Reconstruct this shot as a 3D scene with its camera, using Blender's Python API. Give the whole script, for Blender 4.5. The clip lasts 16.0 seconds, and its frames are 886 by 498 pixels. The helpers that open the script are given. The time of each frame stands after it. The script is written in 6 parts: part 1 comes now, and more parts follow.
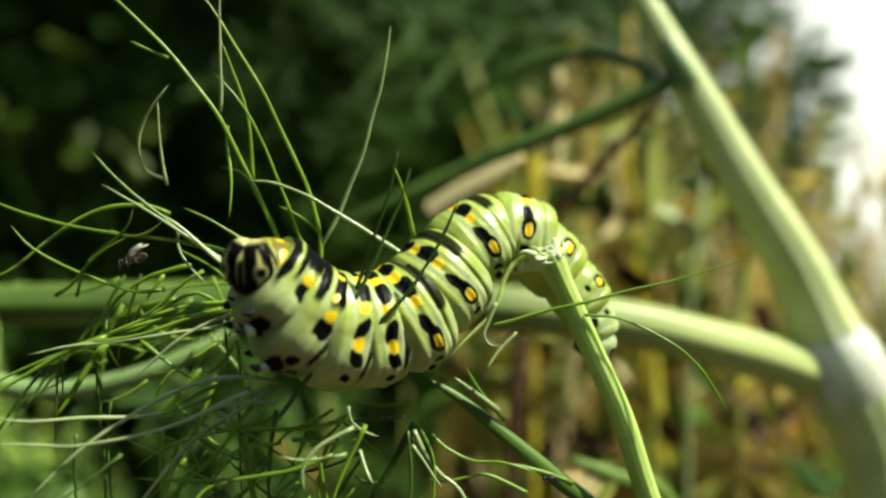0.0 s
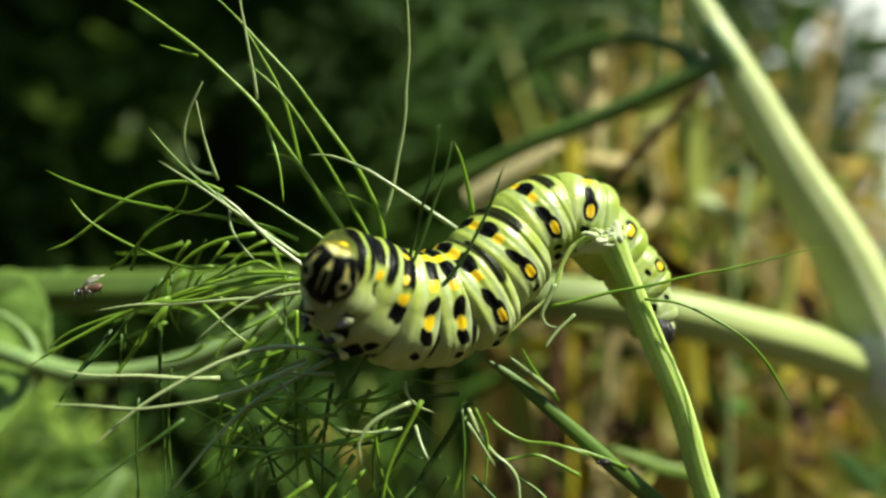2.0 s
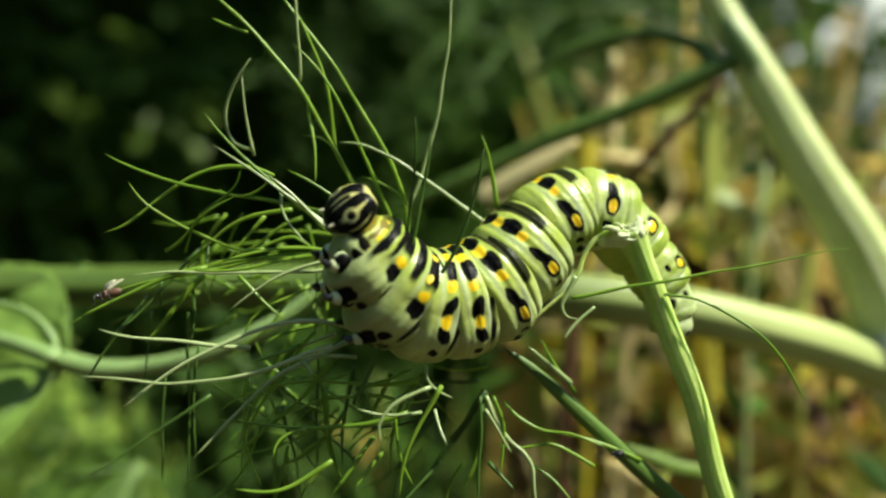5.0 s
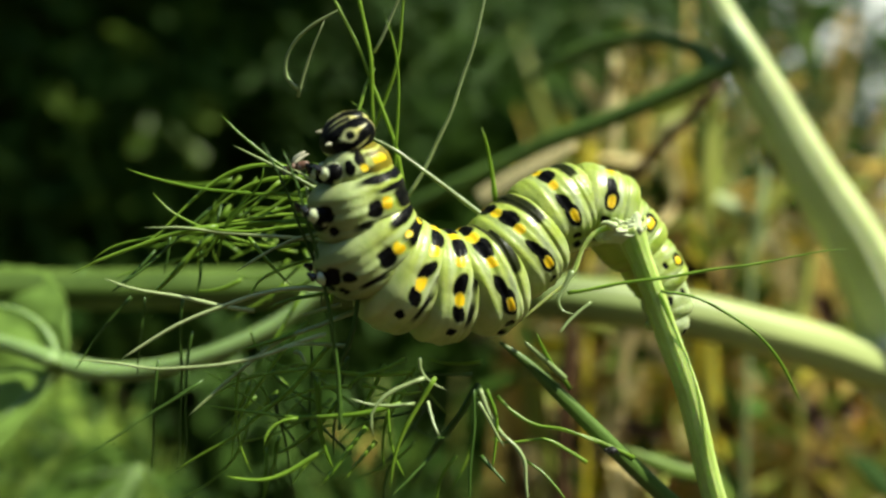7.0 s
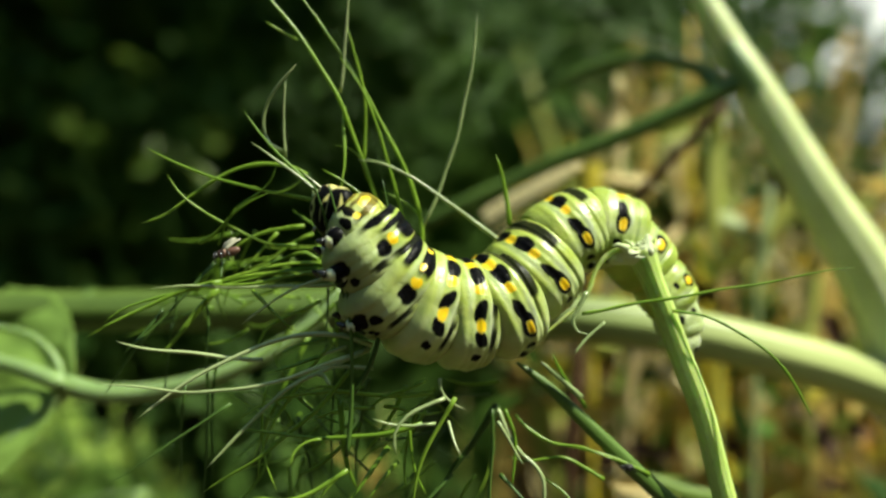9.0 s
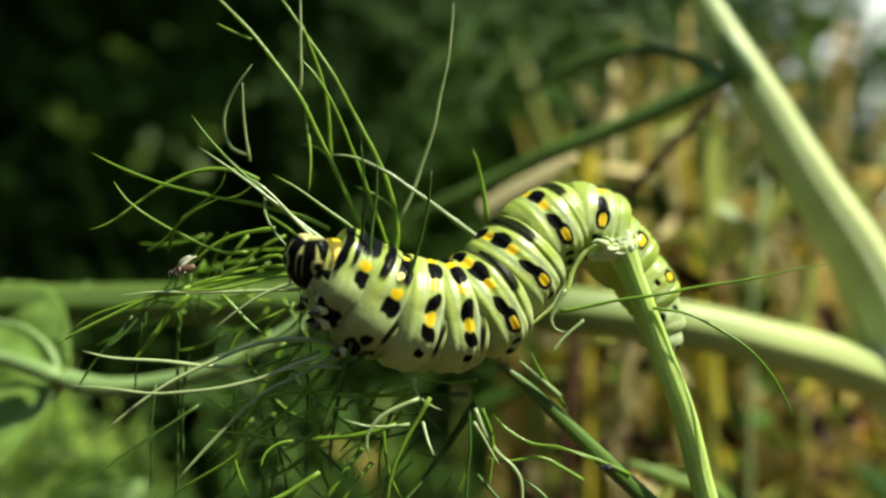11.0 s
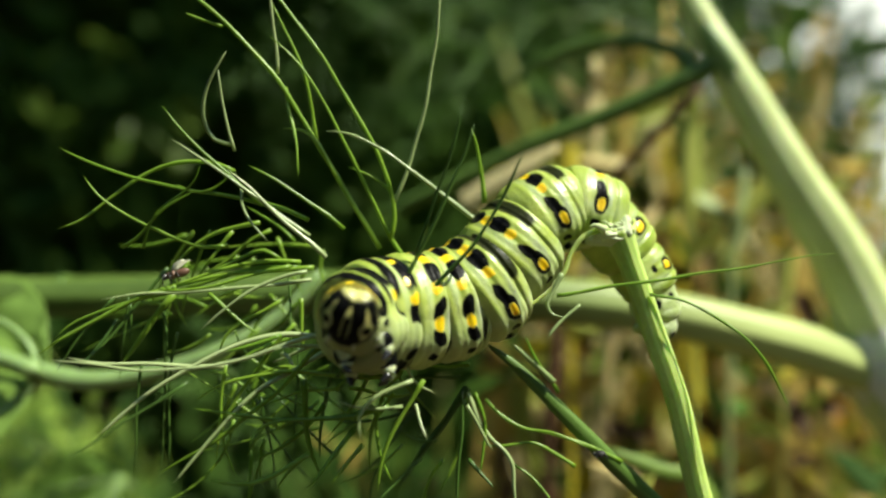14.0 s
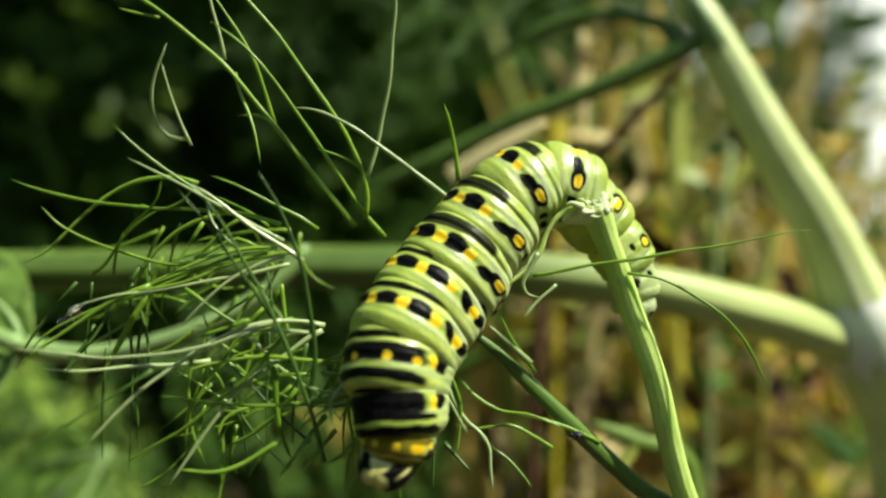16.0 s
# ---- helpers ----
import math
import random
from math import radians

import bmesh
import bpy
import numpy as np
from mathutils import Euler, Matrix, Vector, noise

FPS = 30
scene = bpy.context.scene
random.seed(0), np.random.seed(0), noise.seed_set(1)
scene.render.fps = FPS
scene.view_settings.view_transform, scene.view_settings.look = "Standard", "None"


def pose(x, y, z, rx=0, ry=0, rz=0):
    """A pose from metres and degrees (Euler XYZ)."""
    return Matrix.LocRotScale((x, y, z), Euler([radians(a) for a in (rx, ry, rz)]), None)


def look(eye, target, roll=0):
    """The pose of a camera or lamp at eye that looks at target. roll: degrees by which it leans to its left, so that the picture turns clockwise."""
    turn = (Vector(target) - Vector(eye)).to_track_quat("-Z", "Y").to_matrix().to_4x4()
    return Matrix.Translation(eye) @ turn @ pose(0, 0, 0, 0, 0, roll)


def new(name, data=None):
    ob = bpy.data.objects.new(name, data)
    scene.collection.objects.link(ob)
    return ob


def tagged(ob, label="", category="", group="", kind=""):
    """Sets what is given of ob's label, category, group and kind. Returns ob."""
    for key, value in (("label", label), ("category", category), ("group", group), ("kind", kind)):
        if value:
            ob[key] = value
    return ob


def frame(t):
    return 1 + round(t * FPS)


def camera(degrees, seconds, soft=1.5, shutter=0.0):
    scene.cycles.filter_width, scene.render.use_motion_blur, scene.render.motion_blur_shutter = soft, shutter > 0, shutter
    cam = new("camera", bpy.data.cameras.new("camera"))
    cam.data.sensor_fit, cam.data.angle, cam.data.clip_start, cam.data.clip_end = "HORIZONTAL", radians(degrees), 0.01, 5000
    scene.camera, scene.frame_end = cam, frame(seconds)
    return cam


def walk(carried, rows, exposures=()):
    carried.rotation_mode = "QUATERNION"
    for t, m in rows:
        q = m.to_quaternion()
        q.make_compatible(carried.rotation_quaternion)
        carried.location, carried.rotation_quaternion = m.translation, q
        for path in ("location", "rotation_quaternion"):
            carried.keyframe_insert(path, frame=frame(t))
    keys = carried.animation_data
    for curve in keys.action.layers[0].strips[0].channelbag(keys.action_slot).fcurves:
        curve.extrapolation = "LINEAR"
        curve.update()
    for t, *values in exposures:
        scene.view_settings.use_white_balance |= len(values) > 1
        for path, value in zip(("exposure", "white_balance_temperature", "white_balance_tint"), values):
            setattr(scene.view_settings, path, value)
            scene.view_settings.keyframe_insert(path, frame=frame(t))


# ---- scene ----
from collections import defaultdict

MM = 0.001
DOWN = -612
EYE_HEIGHT = 0.62          # the plant's top stands this far above the soil

# ---------------------------------------------------------------- camera
cam = camera(62, 16.0, soft=2.4)
cam.data.dof.use_dof = True
cam.data.dof.focus_distance = 0.0625
cam.data.dof.aperture_fstop = 11.5
walk(cam, [
    (0, pose(0, -0.065, 0.62, 90.926, 0.276, -4.022)),
    (0.5, pose(0, -0.065, 0.62, 90.428, 0.321, -3.252)),
    (1, pose(0, -0.065, 0.62, 90.000, 0.262, -2.314)),
    (1.5, pose(0, -0.065, 0.62, 89.766, 0.147, -1.616)),
    (2, pose(0, -0.065, 0.62, 90.013, 0.247, -1.118)),
    (2.5, pose(0, -0.065, 0.62, 90.195, 0.185, -0.612)),
    (3, pose(0, -0.065, 0.62, 90.166, 0.105, -0.228)),
    (3.5, pose(0, -0.065, 0.62, 89.791, 0.015, -0.065)),
    (4, pose(0, -0.065, 0.62, 89.531, 0.002, 0.186)),
    (6.5, pose(0, -0.065, 0.62, 90.239, 0.040, -0.196)),
    (7, pose(0, -0.065, 0.62, 90.000, 0.000, 0.000)),
    (7.5, pose(0, -0.065, 0.62, 89.632, 0.015, 0.165)),
    (8, pose(0, -0.065, 0.62, 89.864, -0.027, 0.349)),
    (8.5, pose(0, -0.065, 0.62, 90.820, 0.087, 0.497)),
    (9, pose(0, -0.065, 0.62, 91.582, 0.194, 0.413)),
    (11.5, pose(0, -0.065, 0.62, 90.802, 0.397, 0.100)),
    (12, pose(0, -0.065, 0.62, 90.716, 0.364, 0.230)),
    (12.5, pose(0, -0.065, 0.62, 90.821, 0.384, 0.272)),
    (13, pose(0, -0.065, 0.62, 90.783, 0.547, -0.423)),
    (13.5, pose(0, -0.065, 0.62, 90.611, 0.709, -0.961)),
    (14, pose(0, -0.065, 0.62, 90.263, 0.616, -1.255)),
    (14.5, pose(0, -0.065, 0.62, 89.739, 0.648, -1.767)),
    (15, pose(0, -0.065, 0.62, 88.931, 0.685, -2.266)),
    (15.5, pose(0, -0.065, 0.62, 88.273, 0.511, -2.478)),
    (16, pose(0, -0.065, 0.62, 88.276, 0.450, -2.303)),
], exposures=[(0, 0.58, 6750, -4), (16, 0.58, 6750, -4)])

# ---------------------------------------------------------------- light
SUN_FROM = Vector((0.58, -0.22, 0.84)).normalized()
world = bpy.data.worlds.new("sky")
scene.world = world
world.use_nodes = True
wn = world.node_tree.nodes
sky = wn.new("ShaderNodeTexSky")
sky.sky_type = "NISHITA"
sky.sun_disc = False
sky.sun_elevation = math.asin(SUN_FROM.z)
sky.sun_rotation = math.atan2(SUN_FROM.x, SUN_FROM.y)
world.node_tree.links.new(sky.outputs[0], wn["Background"].inputs[0])
wn["Background"].inputs[1].default_value = 0.115
sun_data = bpy.data.lights.new("sun", "SUN")
sun_data.energy, sun_data.angle, sun_data.color = 5.0, radians(0.6), (1.0, 0.95, 0.86)
sun = new("sun", sun_data)
sun.matrix_world = look(SUN_FROM * 5, (0, 0, 0))


# ---------------------------------------------------------------- materials
def material(name, rough=0.5, spec=0.5):
    m = bpy.data.materials.new(name)
    m.use_nodes = True
    nodes, links = m.node_tree.nodes, m.node_tree.links
    bsdf = nodes["Principled BSDF"]
    bsdf.inputs["Roughness"].default_value = rough
    bsdf.inputs["Specular IOR Level"].default_value = spec
    return m, nodes, links, bsdf


def ramp_node(nodes, stops):
    r = nodes.new("ShaderNodeValToRGB")
    els = r.color_ramp.elements
    while len(els) < len(stops):
        els.new(0.5)
    for e, (p, c) in zip(els, stops):
        e.position, e.color = p, (*c, 1)
    return r


def mixed(nodes, links, a, b, fac, blend="MIX"):
    mx = nodes.new("ShaderNodeMix")
    mx.data_type, mx.blend_type = "RGBA", blend
    for sock, v in ((mx.inputs["Factor"], fac), (mx.inputs["A"], a), (mx.inputs["B"], b)):
        if isinstance(v, (int, float)):
            sock.default_value = v
        elif isinstance(v, tuple):
            sock.default_value = (*v, 1)
        else:
            links.new(v, sock)
    return mx.outputs["Result"]


def noise_tex(nodes, links, coord, scale, detail=4.0, stretch=(1, 1, 1)):
    mp = nodes.new("ShaderNodeMapping")
    mp.inputs["Scale"].default_value = stretch
    links.new(coord, mp.inputs["Vector"])
    n = nodes.new("ShaderNodeTexNoise")
    n.inputs["Scale"].default_value = scale
    n.inputs["Detail"].default_value = detail
    links.new(mp.outputs[0], n.inputs["Vector"])
    return n.outputs["Fac"]


def bump(nodes, links, bsdf, height, dist, strength=0.6):
    b = nodes.new("ShaderNodeBump")
    b.inputs["Strength"].default_value = strength
    b.inputs["Distance"].default_value = dist
    links.new(height, b.inputs["Height"])
    links.new(b.outputs[0], bsdf.inputs["Normal"])


def leafy(name, dark, light, rough=0.45, scale=400.0, translucent=0.25, island=False, spec=0.4):
    """Plant tissue: colour varies from piece to piece and in fine mottling; a little light comes through."""
    m, nodes, links, bsdf = material(name, rough, spec)
    tc = nodes.new("ShaderNodeTexCoord")
    fine = noise_tex(nodes, links, tc.outputs["Object"], scale, 5)
    coarse = noise_tex(nodes, links, tc.outputs["Object"], scale * 0.12, 2)
    if island:
        rnd = nodes.new("ShaderNodeNewGeometry").outputs["Random Per Island"]
    else:
        rnd = nodes.new("ShaderNodeObjectInfo").outputs["Random"]
    mean = nodes.new("ShaderNodeMath")
    mean.operation = "MULTIPLY_ADD"
    links.new(fine, mean.inputs[0])
    mean.inputs[1].default_value = 0.5
    links.new(rnd, mean.inputs[2])
    half = nodes.new("ShaderNodeMath")
    half.operation = "MULTIPLY_ADD"
    links.new(coarse, half.inputs[0])
    half.inputs[1].default_value = 0.6
    links.new(mean.outputs[0], half.inputs[2])
    scale_n = nodes.new("ShaderNodeMath")
    scale_n.operation = "MULTIPLY"
    scale_n.inputs[1].default_value = 0.48
    links.new(half.outputs[0], scale_n.inputs[0])
    r = ramp_node(nodes, [(0.2, dark), (0.85, light)])
    links.new(scale_n.outputs[0], r.inputs[0])
    links.new(r.outputs[0], bsdf.inputs["Base Color"])
    bump(nodes, links, bsdf, fine, 0.00005, 0.5)
    if translucent:
        tr = nodes.new("ShaderNodeBsdfTranslucent")
        links.new(r.outputs[0], tr.inputs["Color"])
        ms = nodes.new("ShaderNodeMixShader")
        ms.inputs[0].default_value = translucent
        links.new(bsdf.outputs[0], ms.inputs[1])
        links.new(tr.outputs[0], ms.inputs[2])
        links.new(ms.outputs[0], nodes["Material Output"].inputs["Surface"])
    return m


def stem_material(name, base, pale, streak=0.5, rough=0.4, soft=0.0, reach=0.0015, lit_root=None):
    """Smooth stem with fine lengthwise ribs (u runs along, v round)."""
    m, nodes, links, bsdf = material(name, rough, 0.4)
    uv = nodes.new("ShaderNodeUVMap")
    uv.uv_map = "UVMap"
    ribs = noise_tex(nodes, links, uv.outputs[0], 1.0, 3, (0.25, 26, 1))
    blotch = noise_tex(nodes, links, uv.outputs[0], 1.0, 4, (1.2, 2.5, 1))
    speck = noise_tex(nodes, links, uv.outputs[0], 1.0, 2, (14, 40, 1))
    c1 = ramp_node(nodes, [(0.3, base), (0.7, pale)])
    links.new(ribs, c1.inputs[0])
    c2 = ramp_node(nodes, [(0.3, tuple(v * 0.72 for v in base)), (0.72, tuple(min(1, v * 1.12) for v in pale))])
    links.new(blotch, c2.inputs[0])
    col = mixed(nodes, links, c1.outputs[0], c2.outputs[0], streak)
    c3 = ramp_node(nodes, [(0.35, (0.8, 0.8, 0.75)), (0.6, (1.05, 1.05, 1.0))])
    links.new(speck, c3.inputs[0])
    col = mixed(nodes, links, col, c3.outputs[0], 0.5, "MULTIPLY")
    if lit_root:                                                  # lighter near the root; beyond some centimetres shade is put into the colour
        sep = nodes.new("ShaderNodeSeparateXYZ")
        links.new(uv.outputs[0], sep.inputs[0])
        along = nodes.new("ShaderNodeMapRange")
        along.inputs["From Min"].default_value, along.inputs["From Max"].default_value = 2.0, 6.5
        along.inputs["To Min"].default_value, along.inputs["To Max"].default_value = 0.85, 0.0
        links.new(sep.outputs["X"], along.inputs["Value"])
        col = mixed(nodes, links, col, lit_root, along.outputs["Result"])
    links.new(col, bsdf.inputs["Base Color"])
    bsdf.inputs["Subsurface Weight"].default_value = soft
    bsdf.inputs["Subsurface Radius"].default_value = (0.8, 1.0, 0.3)
    bsdf.inputs["Subsurface Scale"].default_value = reach
    bump(nodes, links, bsdf, ribs, 0.00012, 0.4)
    return m


STEM_NEAR = stem_material("green_stem", (0.40, 0.56, 0.11), (0.60, 0.72, 0.26), soft=0.55)
# darkened green: the shade on the leaf stalks is put into this colour
STALK_DARK = stem_material("leaf_stalk_shaded", (0.06, 0.12, 0.02), (0.14, 0.23, 0.045))
STEM_PALE = stem_material("pale_stem", (0.58, 0.67, 0.25), (0.78, 0.83, 0.48), soft=0.35, reach=0.003)
# darker than its pale root: shade along the branch is put into the colour
BRANCH = stem_material("branch_shaded_green", (0.06, 0.105, 0.016), (0.14, 0.21, 0.045), soft=0.0, reach=0.0015, lit_root=(0.58, 0.65, 0.24))
# the node's sun glare is put into this near-white colour
SHEATH_GLARE = stem_material("sheath_glare_white", (0.84, 0.86, 0.68), (0.94, 0.95, 0.84), soft=0.6, reach=0.004)
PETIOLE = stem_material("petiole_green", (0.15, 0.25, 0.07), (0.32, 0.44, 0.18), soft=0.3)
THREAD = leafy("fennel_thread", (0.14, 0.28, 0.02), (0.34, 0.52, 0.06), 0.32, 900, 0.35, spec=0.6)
# copies of one leaflet tissue: highlights painted pale here, shade painted dark below
THREAD_HIGHLIT = leafy("fennel_thread_highlit", (0.25, 0.34, 0.12), (0.50, 0.58, 0.28), 0.28, 900, 0.08, spec=0.7)
THREAD_SHADED = leafy("fennel_thread_shaded", (0.03, 0.07, 0.01), (0.09, 0.17, 0.03), 0.4, 900, 0.1)
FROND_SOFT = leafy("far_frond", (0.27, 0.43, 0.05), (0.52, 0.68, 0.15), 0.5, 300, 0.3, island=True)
# darker copy of far_frond, with the shade put into its colour
FROND_SHADED = leafy("shaded_frond", (0.05, 0.12, 0.018), (0.15, 0.28, 0.05), 0.5, 300, 0.3, island=True)
LEAF_BROAD = leafy("broad_leaf", (0.11, 0.21, 0.03), (0.26, 0.40, 0.08), 0.5, 220, 0.35)
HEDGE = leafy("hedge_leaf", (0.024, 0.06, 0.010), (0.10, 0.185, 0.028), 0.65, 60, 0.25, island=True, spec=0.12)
DRY = leafy("dry_leaf", (0.46, 0.30, 0.06), (0.78, 0.60, 0.18), 0.6, 160, 0.3, spec=0.2)
DRY_PALE = leafy("bleached_leaf", (0.56, 0.43, 0.17), (0.85, 0.74, 0.40), 0.6, 160, 0.25, spec=0.2)
OLIVE = leafy("olive_reed", (0.28, 0.32, 0.05), (0.56, 0.58, 0.15), 0.5, 160, 0.3)
PALE_GREEN = leafy("pale_green_reed", (0.30, 0.40, 0.14), (0.56, 0.62, 0.32), 0.5, 160, 0.3)
REED_GREEN = leafy("green_reed", (0.10, 0.18, 0.02), (0.25, 0.36, 0.07), 0.5, 160, 0.3)
BROWN = leafy("brown_twig", (0.05, 0.025, 0.012), (0.17, 0.09, 0.045), 0.7, 200, 0.0, spec=0.2)
YELLOW_LEAF = leafy("yellow_leaf", (0.50, 0.40, 0.03), (0.72, 0.62, 0.06), 0.5, 160, 0.35)
ORANGE = leafy("orange_leaf", (0.62, 0.30, 0.05), (0.80, 0.48, 0.10), 0.5, 160, 0.3)
SPRIG = leafy("sprig_leaf", (0.07, 0.13, 0.015), (0.16, 0.24, 0.04), 0.4, 160, 0.4)
WHITE_PAINT = leafy("white_paint", (0.72, 0.72, 0.70), (0.84, 0.84, 0.82), 0.6, 8, 0.0, spec=0.3)
SOIL = leafy("soil", (0.025, 0.018, 0.012), (0.09, 0.065, 0.04), 0.9, 30, 0.0, spec=0.1)
CUT_PITH = leafy("chewed_pith", (0.52, 0.62, 0.26), (0.78, 0.83, 0.55), 0.7, 1500, 0.1, spec=0.2)
FRASS = leafy("black_speck", (0.006, 0.006, 0.006), (0.02, 0.018, 0.015), 0.5, 1500, 0.0)
LEG_BLACK = leafy("leg_black", (0.008, 0.008, 0.008), (0.03, 0.028, 0.026), 0.25, 2000, 0.0, spec=0.7)
LEG_PALE = leafy("leg_pale", (0.40, 0.38, 0.26), (0.62, 0.60, 0.42), 0.3, 2000, 0.0, spec=0.6)
BUG = leafy("bug_brown", (0.10, 0.05, 0.035), (0.30, 0.17, 0.12), 0.4, 2000, 0.0)


def skin_material():
    """Caterpillar skin: black and yellow marks and pale zones come from the mesh's own mark layer."""
    m, nodes, links, bsdf = material("caterpillar_skin", 0.3, 0.55)
    at = nodes.new("ShaderNodeAttribute")
    at.attribute_name = "marks"
    sep = nodes.new("ShaderNodeSeparateColor")
    links.new(at.outputs["Color"], sep.inputs[0])
    tc = nodes.new("ShaderNodeTexCoord")
    fine = noise_tex(nodes, links, tc.outputs["Object"], 2600, 3)
    soft = noise_tex(nodes, links, tc.outputs["Object"], 420, 3)
    green = ramp_node(nodes, [(0.3, (0.27, 0.37, 0.03)), (0.7, (0.46, 0.53, 0.085))])
    links.new(soft, green.inputs[0])
    white = ramp_node(nodes, [(0.3, (0.47, 0.54, 0.30)), (0.7, (0.65, 0.70, 0.48))])
    links.new(soft, white.inputs[0])
    yellow = ramp_node(nodes, [(0.3, (0.80, 0.50, 0.01)), (0.7, (0.90, 0.66, 0.02))])
    links.new(soft, yellow.inputs[0])
    black = ramp_node(nodes, [(0.35, (0.002, 0.002, 0.0022)), (0.7, (0.008, 0.008, 0.008))])
    links.new(fine, black.inputs[0])
    col = mixed(nodes, links, green.outputs[0], white.outputs[0], sep.outputs["Blue"])
    col = mixed(nodes, links, col, black.outputs[0], sep.outputs["Red"])
    col = mixed(nodes, links, col, yellow.outputs[0], sep.outputs["Green"])
    links.new(col, bsdf.inputs["Base Color"])
    bsdf.inputs["Subsurface Weight"].default_value = 0.3
    bsdf.inputs["Subsurface Radius"].default_value = (0.8, 1.0, 0.3)
    bsdf.inputs["Subsurface Scale"].default_value = 0.0008
    r = ramp_node(nodes, [(0.3, (0.28,) * 3), (0.75, (0.44,) * 3)])
    links.new(fine, r.inputs[0])
    links.new(r.outputs[0], bsdf.inputs["Roughness"])
    sheen = nodes.new("ShaderNodeMath")
    sheen.operation = "MULTIPLY_ADD"
    links.new(sep.outputs["Red"], sheen.inputs[0])
    sheen.inputs[1].default_value, sheen.inputs[2].default_value = -0.50, 0.55
    links.new(sheen.outputs[0], bsdf.inputs["Specular IOR Level"])
    bump(nodes, links, bsdf, fine, 0.00009, 0.6)
    return m


SKIN = skin_material()


# ---------------------------------------------------------------- mesh tools
def place(p):
    """Millimetres from the plant's middle to metres in the world."""
    return Vector((p[0] * MM, p[1] * MM, p[2] * MM + EYE_HEIGHT))


def part(name, bm, mat, parent=None, label="", smooth=True):
    me = bpy.data.meshes.new(name)
    bm.to_mesh(me)
    bm.free()
    me.materials.append(mat)
    if me.uv_layers:
        me.uv_layers[0].name = "UVMap"
    if smooth:
        me.polygons.foreach_set("use_smooth", [True] * len(me.polygons))
    ob = new(name, me)
    ob.parent = parent
    if label:
        ob["label"] = label
    return ob


def thing(name, at, label, category, group="", kind=""):
    ob = new(name)
    ob.empty_display_size = 0.002
    ob.location = at
    return tagged(ob, label, category, group, kind)


def smooth_path(pts, steps=6):
    """A smooth curve through the points, even where their spacing is uneven."""
    pts = [Vector(p) for p in pts]
    if len(pts) == 2:
        return [pts[0].lerp(pts[1], i / steps) for i in range(steps + 1)]
    ext = [pts[0] * 2 - pts[1], *pts, pts[-1] * 2 - pts[-2]]
    out = []
    for i in range(1, len(ext) - 2):
        p = ext[i - 1:i + 3]
        k = [0.0]
        for u, v in zip(p, p[1:]):
            k.append(k[-1] + max((v - u).length, 1e-9) ** 0.5)
        for j in range(steps):
            t = k[1] + (k[2] - k[1]) * j / steps
            mix = lambda u, v, lo, hi: u * ((hi - t) / (hi - lo)) + v * ((t - lo) / (hi - lo))
            a1, a2, a3 = mix(p[0], p[1], k[0], k[1]), mix(p[1], p[2], k[1], k[2]), mix(p[2], p[3], k[2], k[3])
            out.append(mix(mix(a1, a2, k[0], k[2]), mix(a2, a3, k[1], k[3]), k[1], k[2]))
    out.append(pts[-1])
    return out


def tube(bm, path, radius, sides=7, wobble=0.0, ribs=0, flat=1.0):
    """A tapered round stem along path (metres); radius: a number or a function of 0..1."""
    uv = bm.loops.layers.uv.verify()
    n = len(path)
    rf = radius if callable(radius) else (lambda s: radius)
    run, total = [0.0], 0.0
    for a, b in zip(path, path[1:]):
        total += (b - a).length
        run.append(total)
    side = None
    rings = []
    for i, p in enumerate(path):
        t = (path[min(i + 1, n - 1)] - path[max(i - 1, 0)]).normalized()
        if side is None:
            side = t.orthogonal().normalized()
        side = (side - t * side.dot(t)).normalized()
        up = t.cross(side)
        s = run[i] / total if total else 0
        r = rf(s)
        if wobble:
            r *= 1 + wobble * noise.noise(p * 700)
        ring = []
        for k in range(sides):
            a = 2 * math.pi * k / sides
            rr = r * (1 + (0.025 * math.cos(a * ribs) if ribs else 0))
            ring.append(bm.verts.new(p + side * (rr * math.cos(a)) + up * (rr * flat * math.sin(a))))
        rings.append(ring)
    for i in range(n - 1):
        for k in range(sides):
            f = bm.faces.new((rings[i][k], rings[i][(k + 1) % sides], rings[i + 1][(k + 1) % sides], rings[i + 1][k]))
            us = (run[i], run[i], run[i + 1], run[i + 1])
            vs = (k / sides, (k + 1) / sides, (k + 1) / sides, k / sides)
            for lp, u, v in zip(f.loops, us, vs):
                lp[uv].uv = (u * 100, v)
    bm.faces.new(list(reversed(rings[0])))
    bm.faces.new(rings[-1])
    return rings


def blob(radius, squash, at, sub=4):
    bm = bmesh.new()
    bmesh.ops.create_icosphere(bm, subdivisions=sub, radius=1)
    for v in bm.verts:
        v.co = Vector([at[k] + v.co[k] * radius * squash[k] for k in range(3)]) * MM
    return bm


def local_path(pts, origin, steps=6):
    return smooth_path([place(p) - Vector(origin) for p in pts], steps)


def taper(r0, r1, tip=0.12):
    """Radius in millimetres from root to tip, rounded off at the end."""
    def f(s):
        r = r0 + (r1 - r0) * s
        if s > 1 - tip:
            r *= max(0.15, math.sqrt(max(0.0, 1 - ((s - 1 + tip) / tip) ** 2)))
        return r * MM
    return f


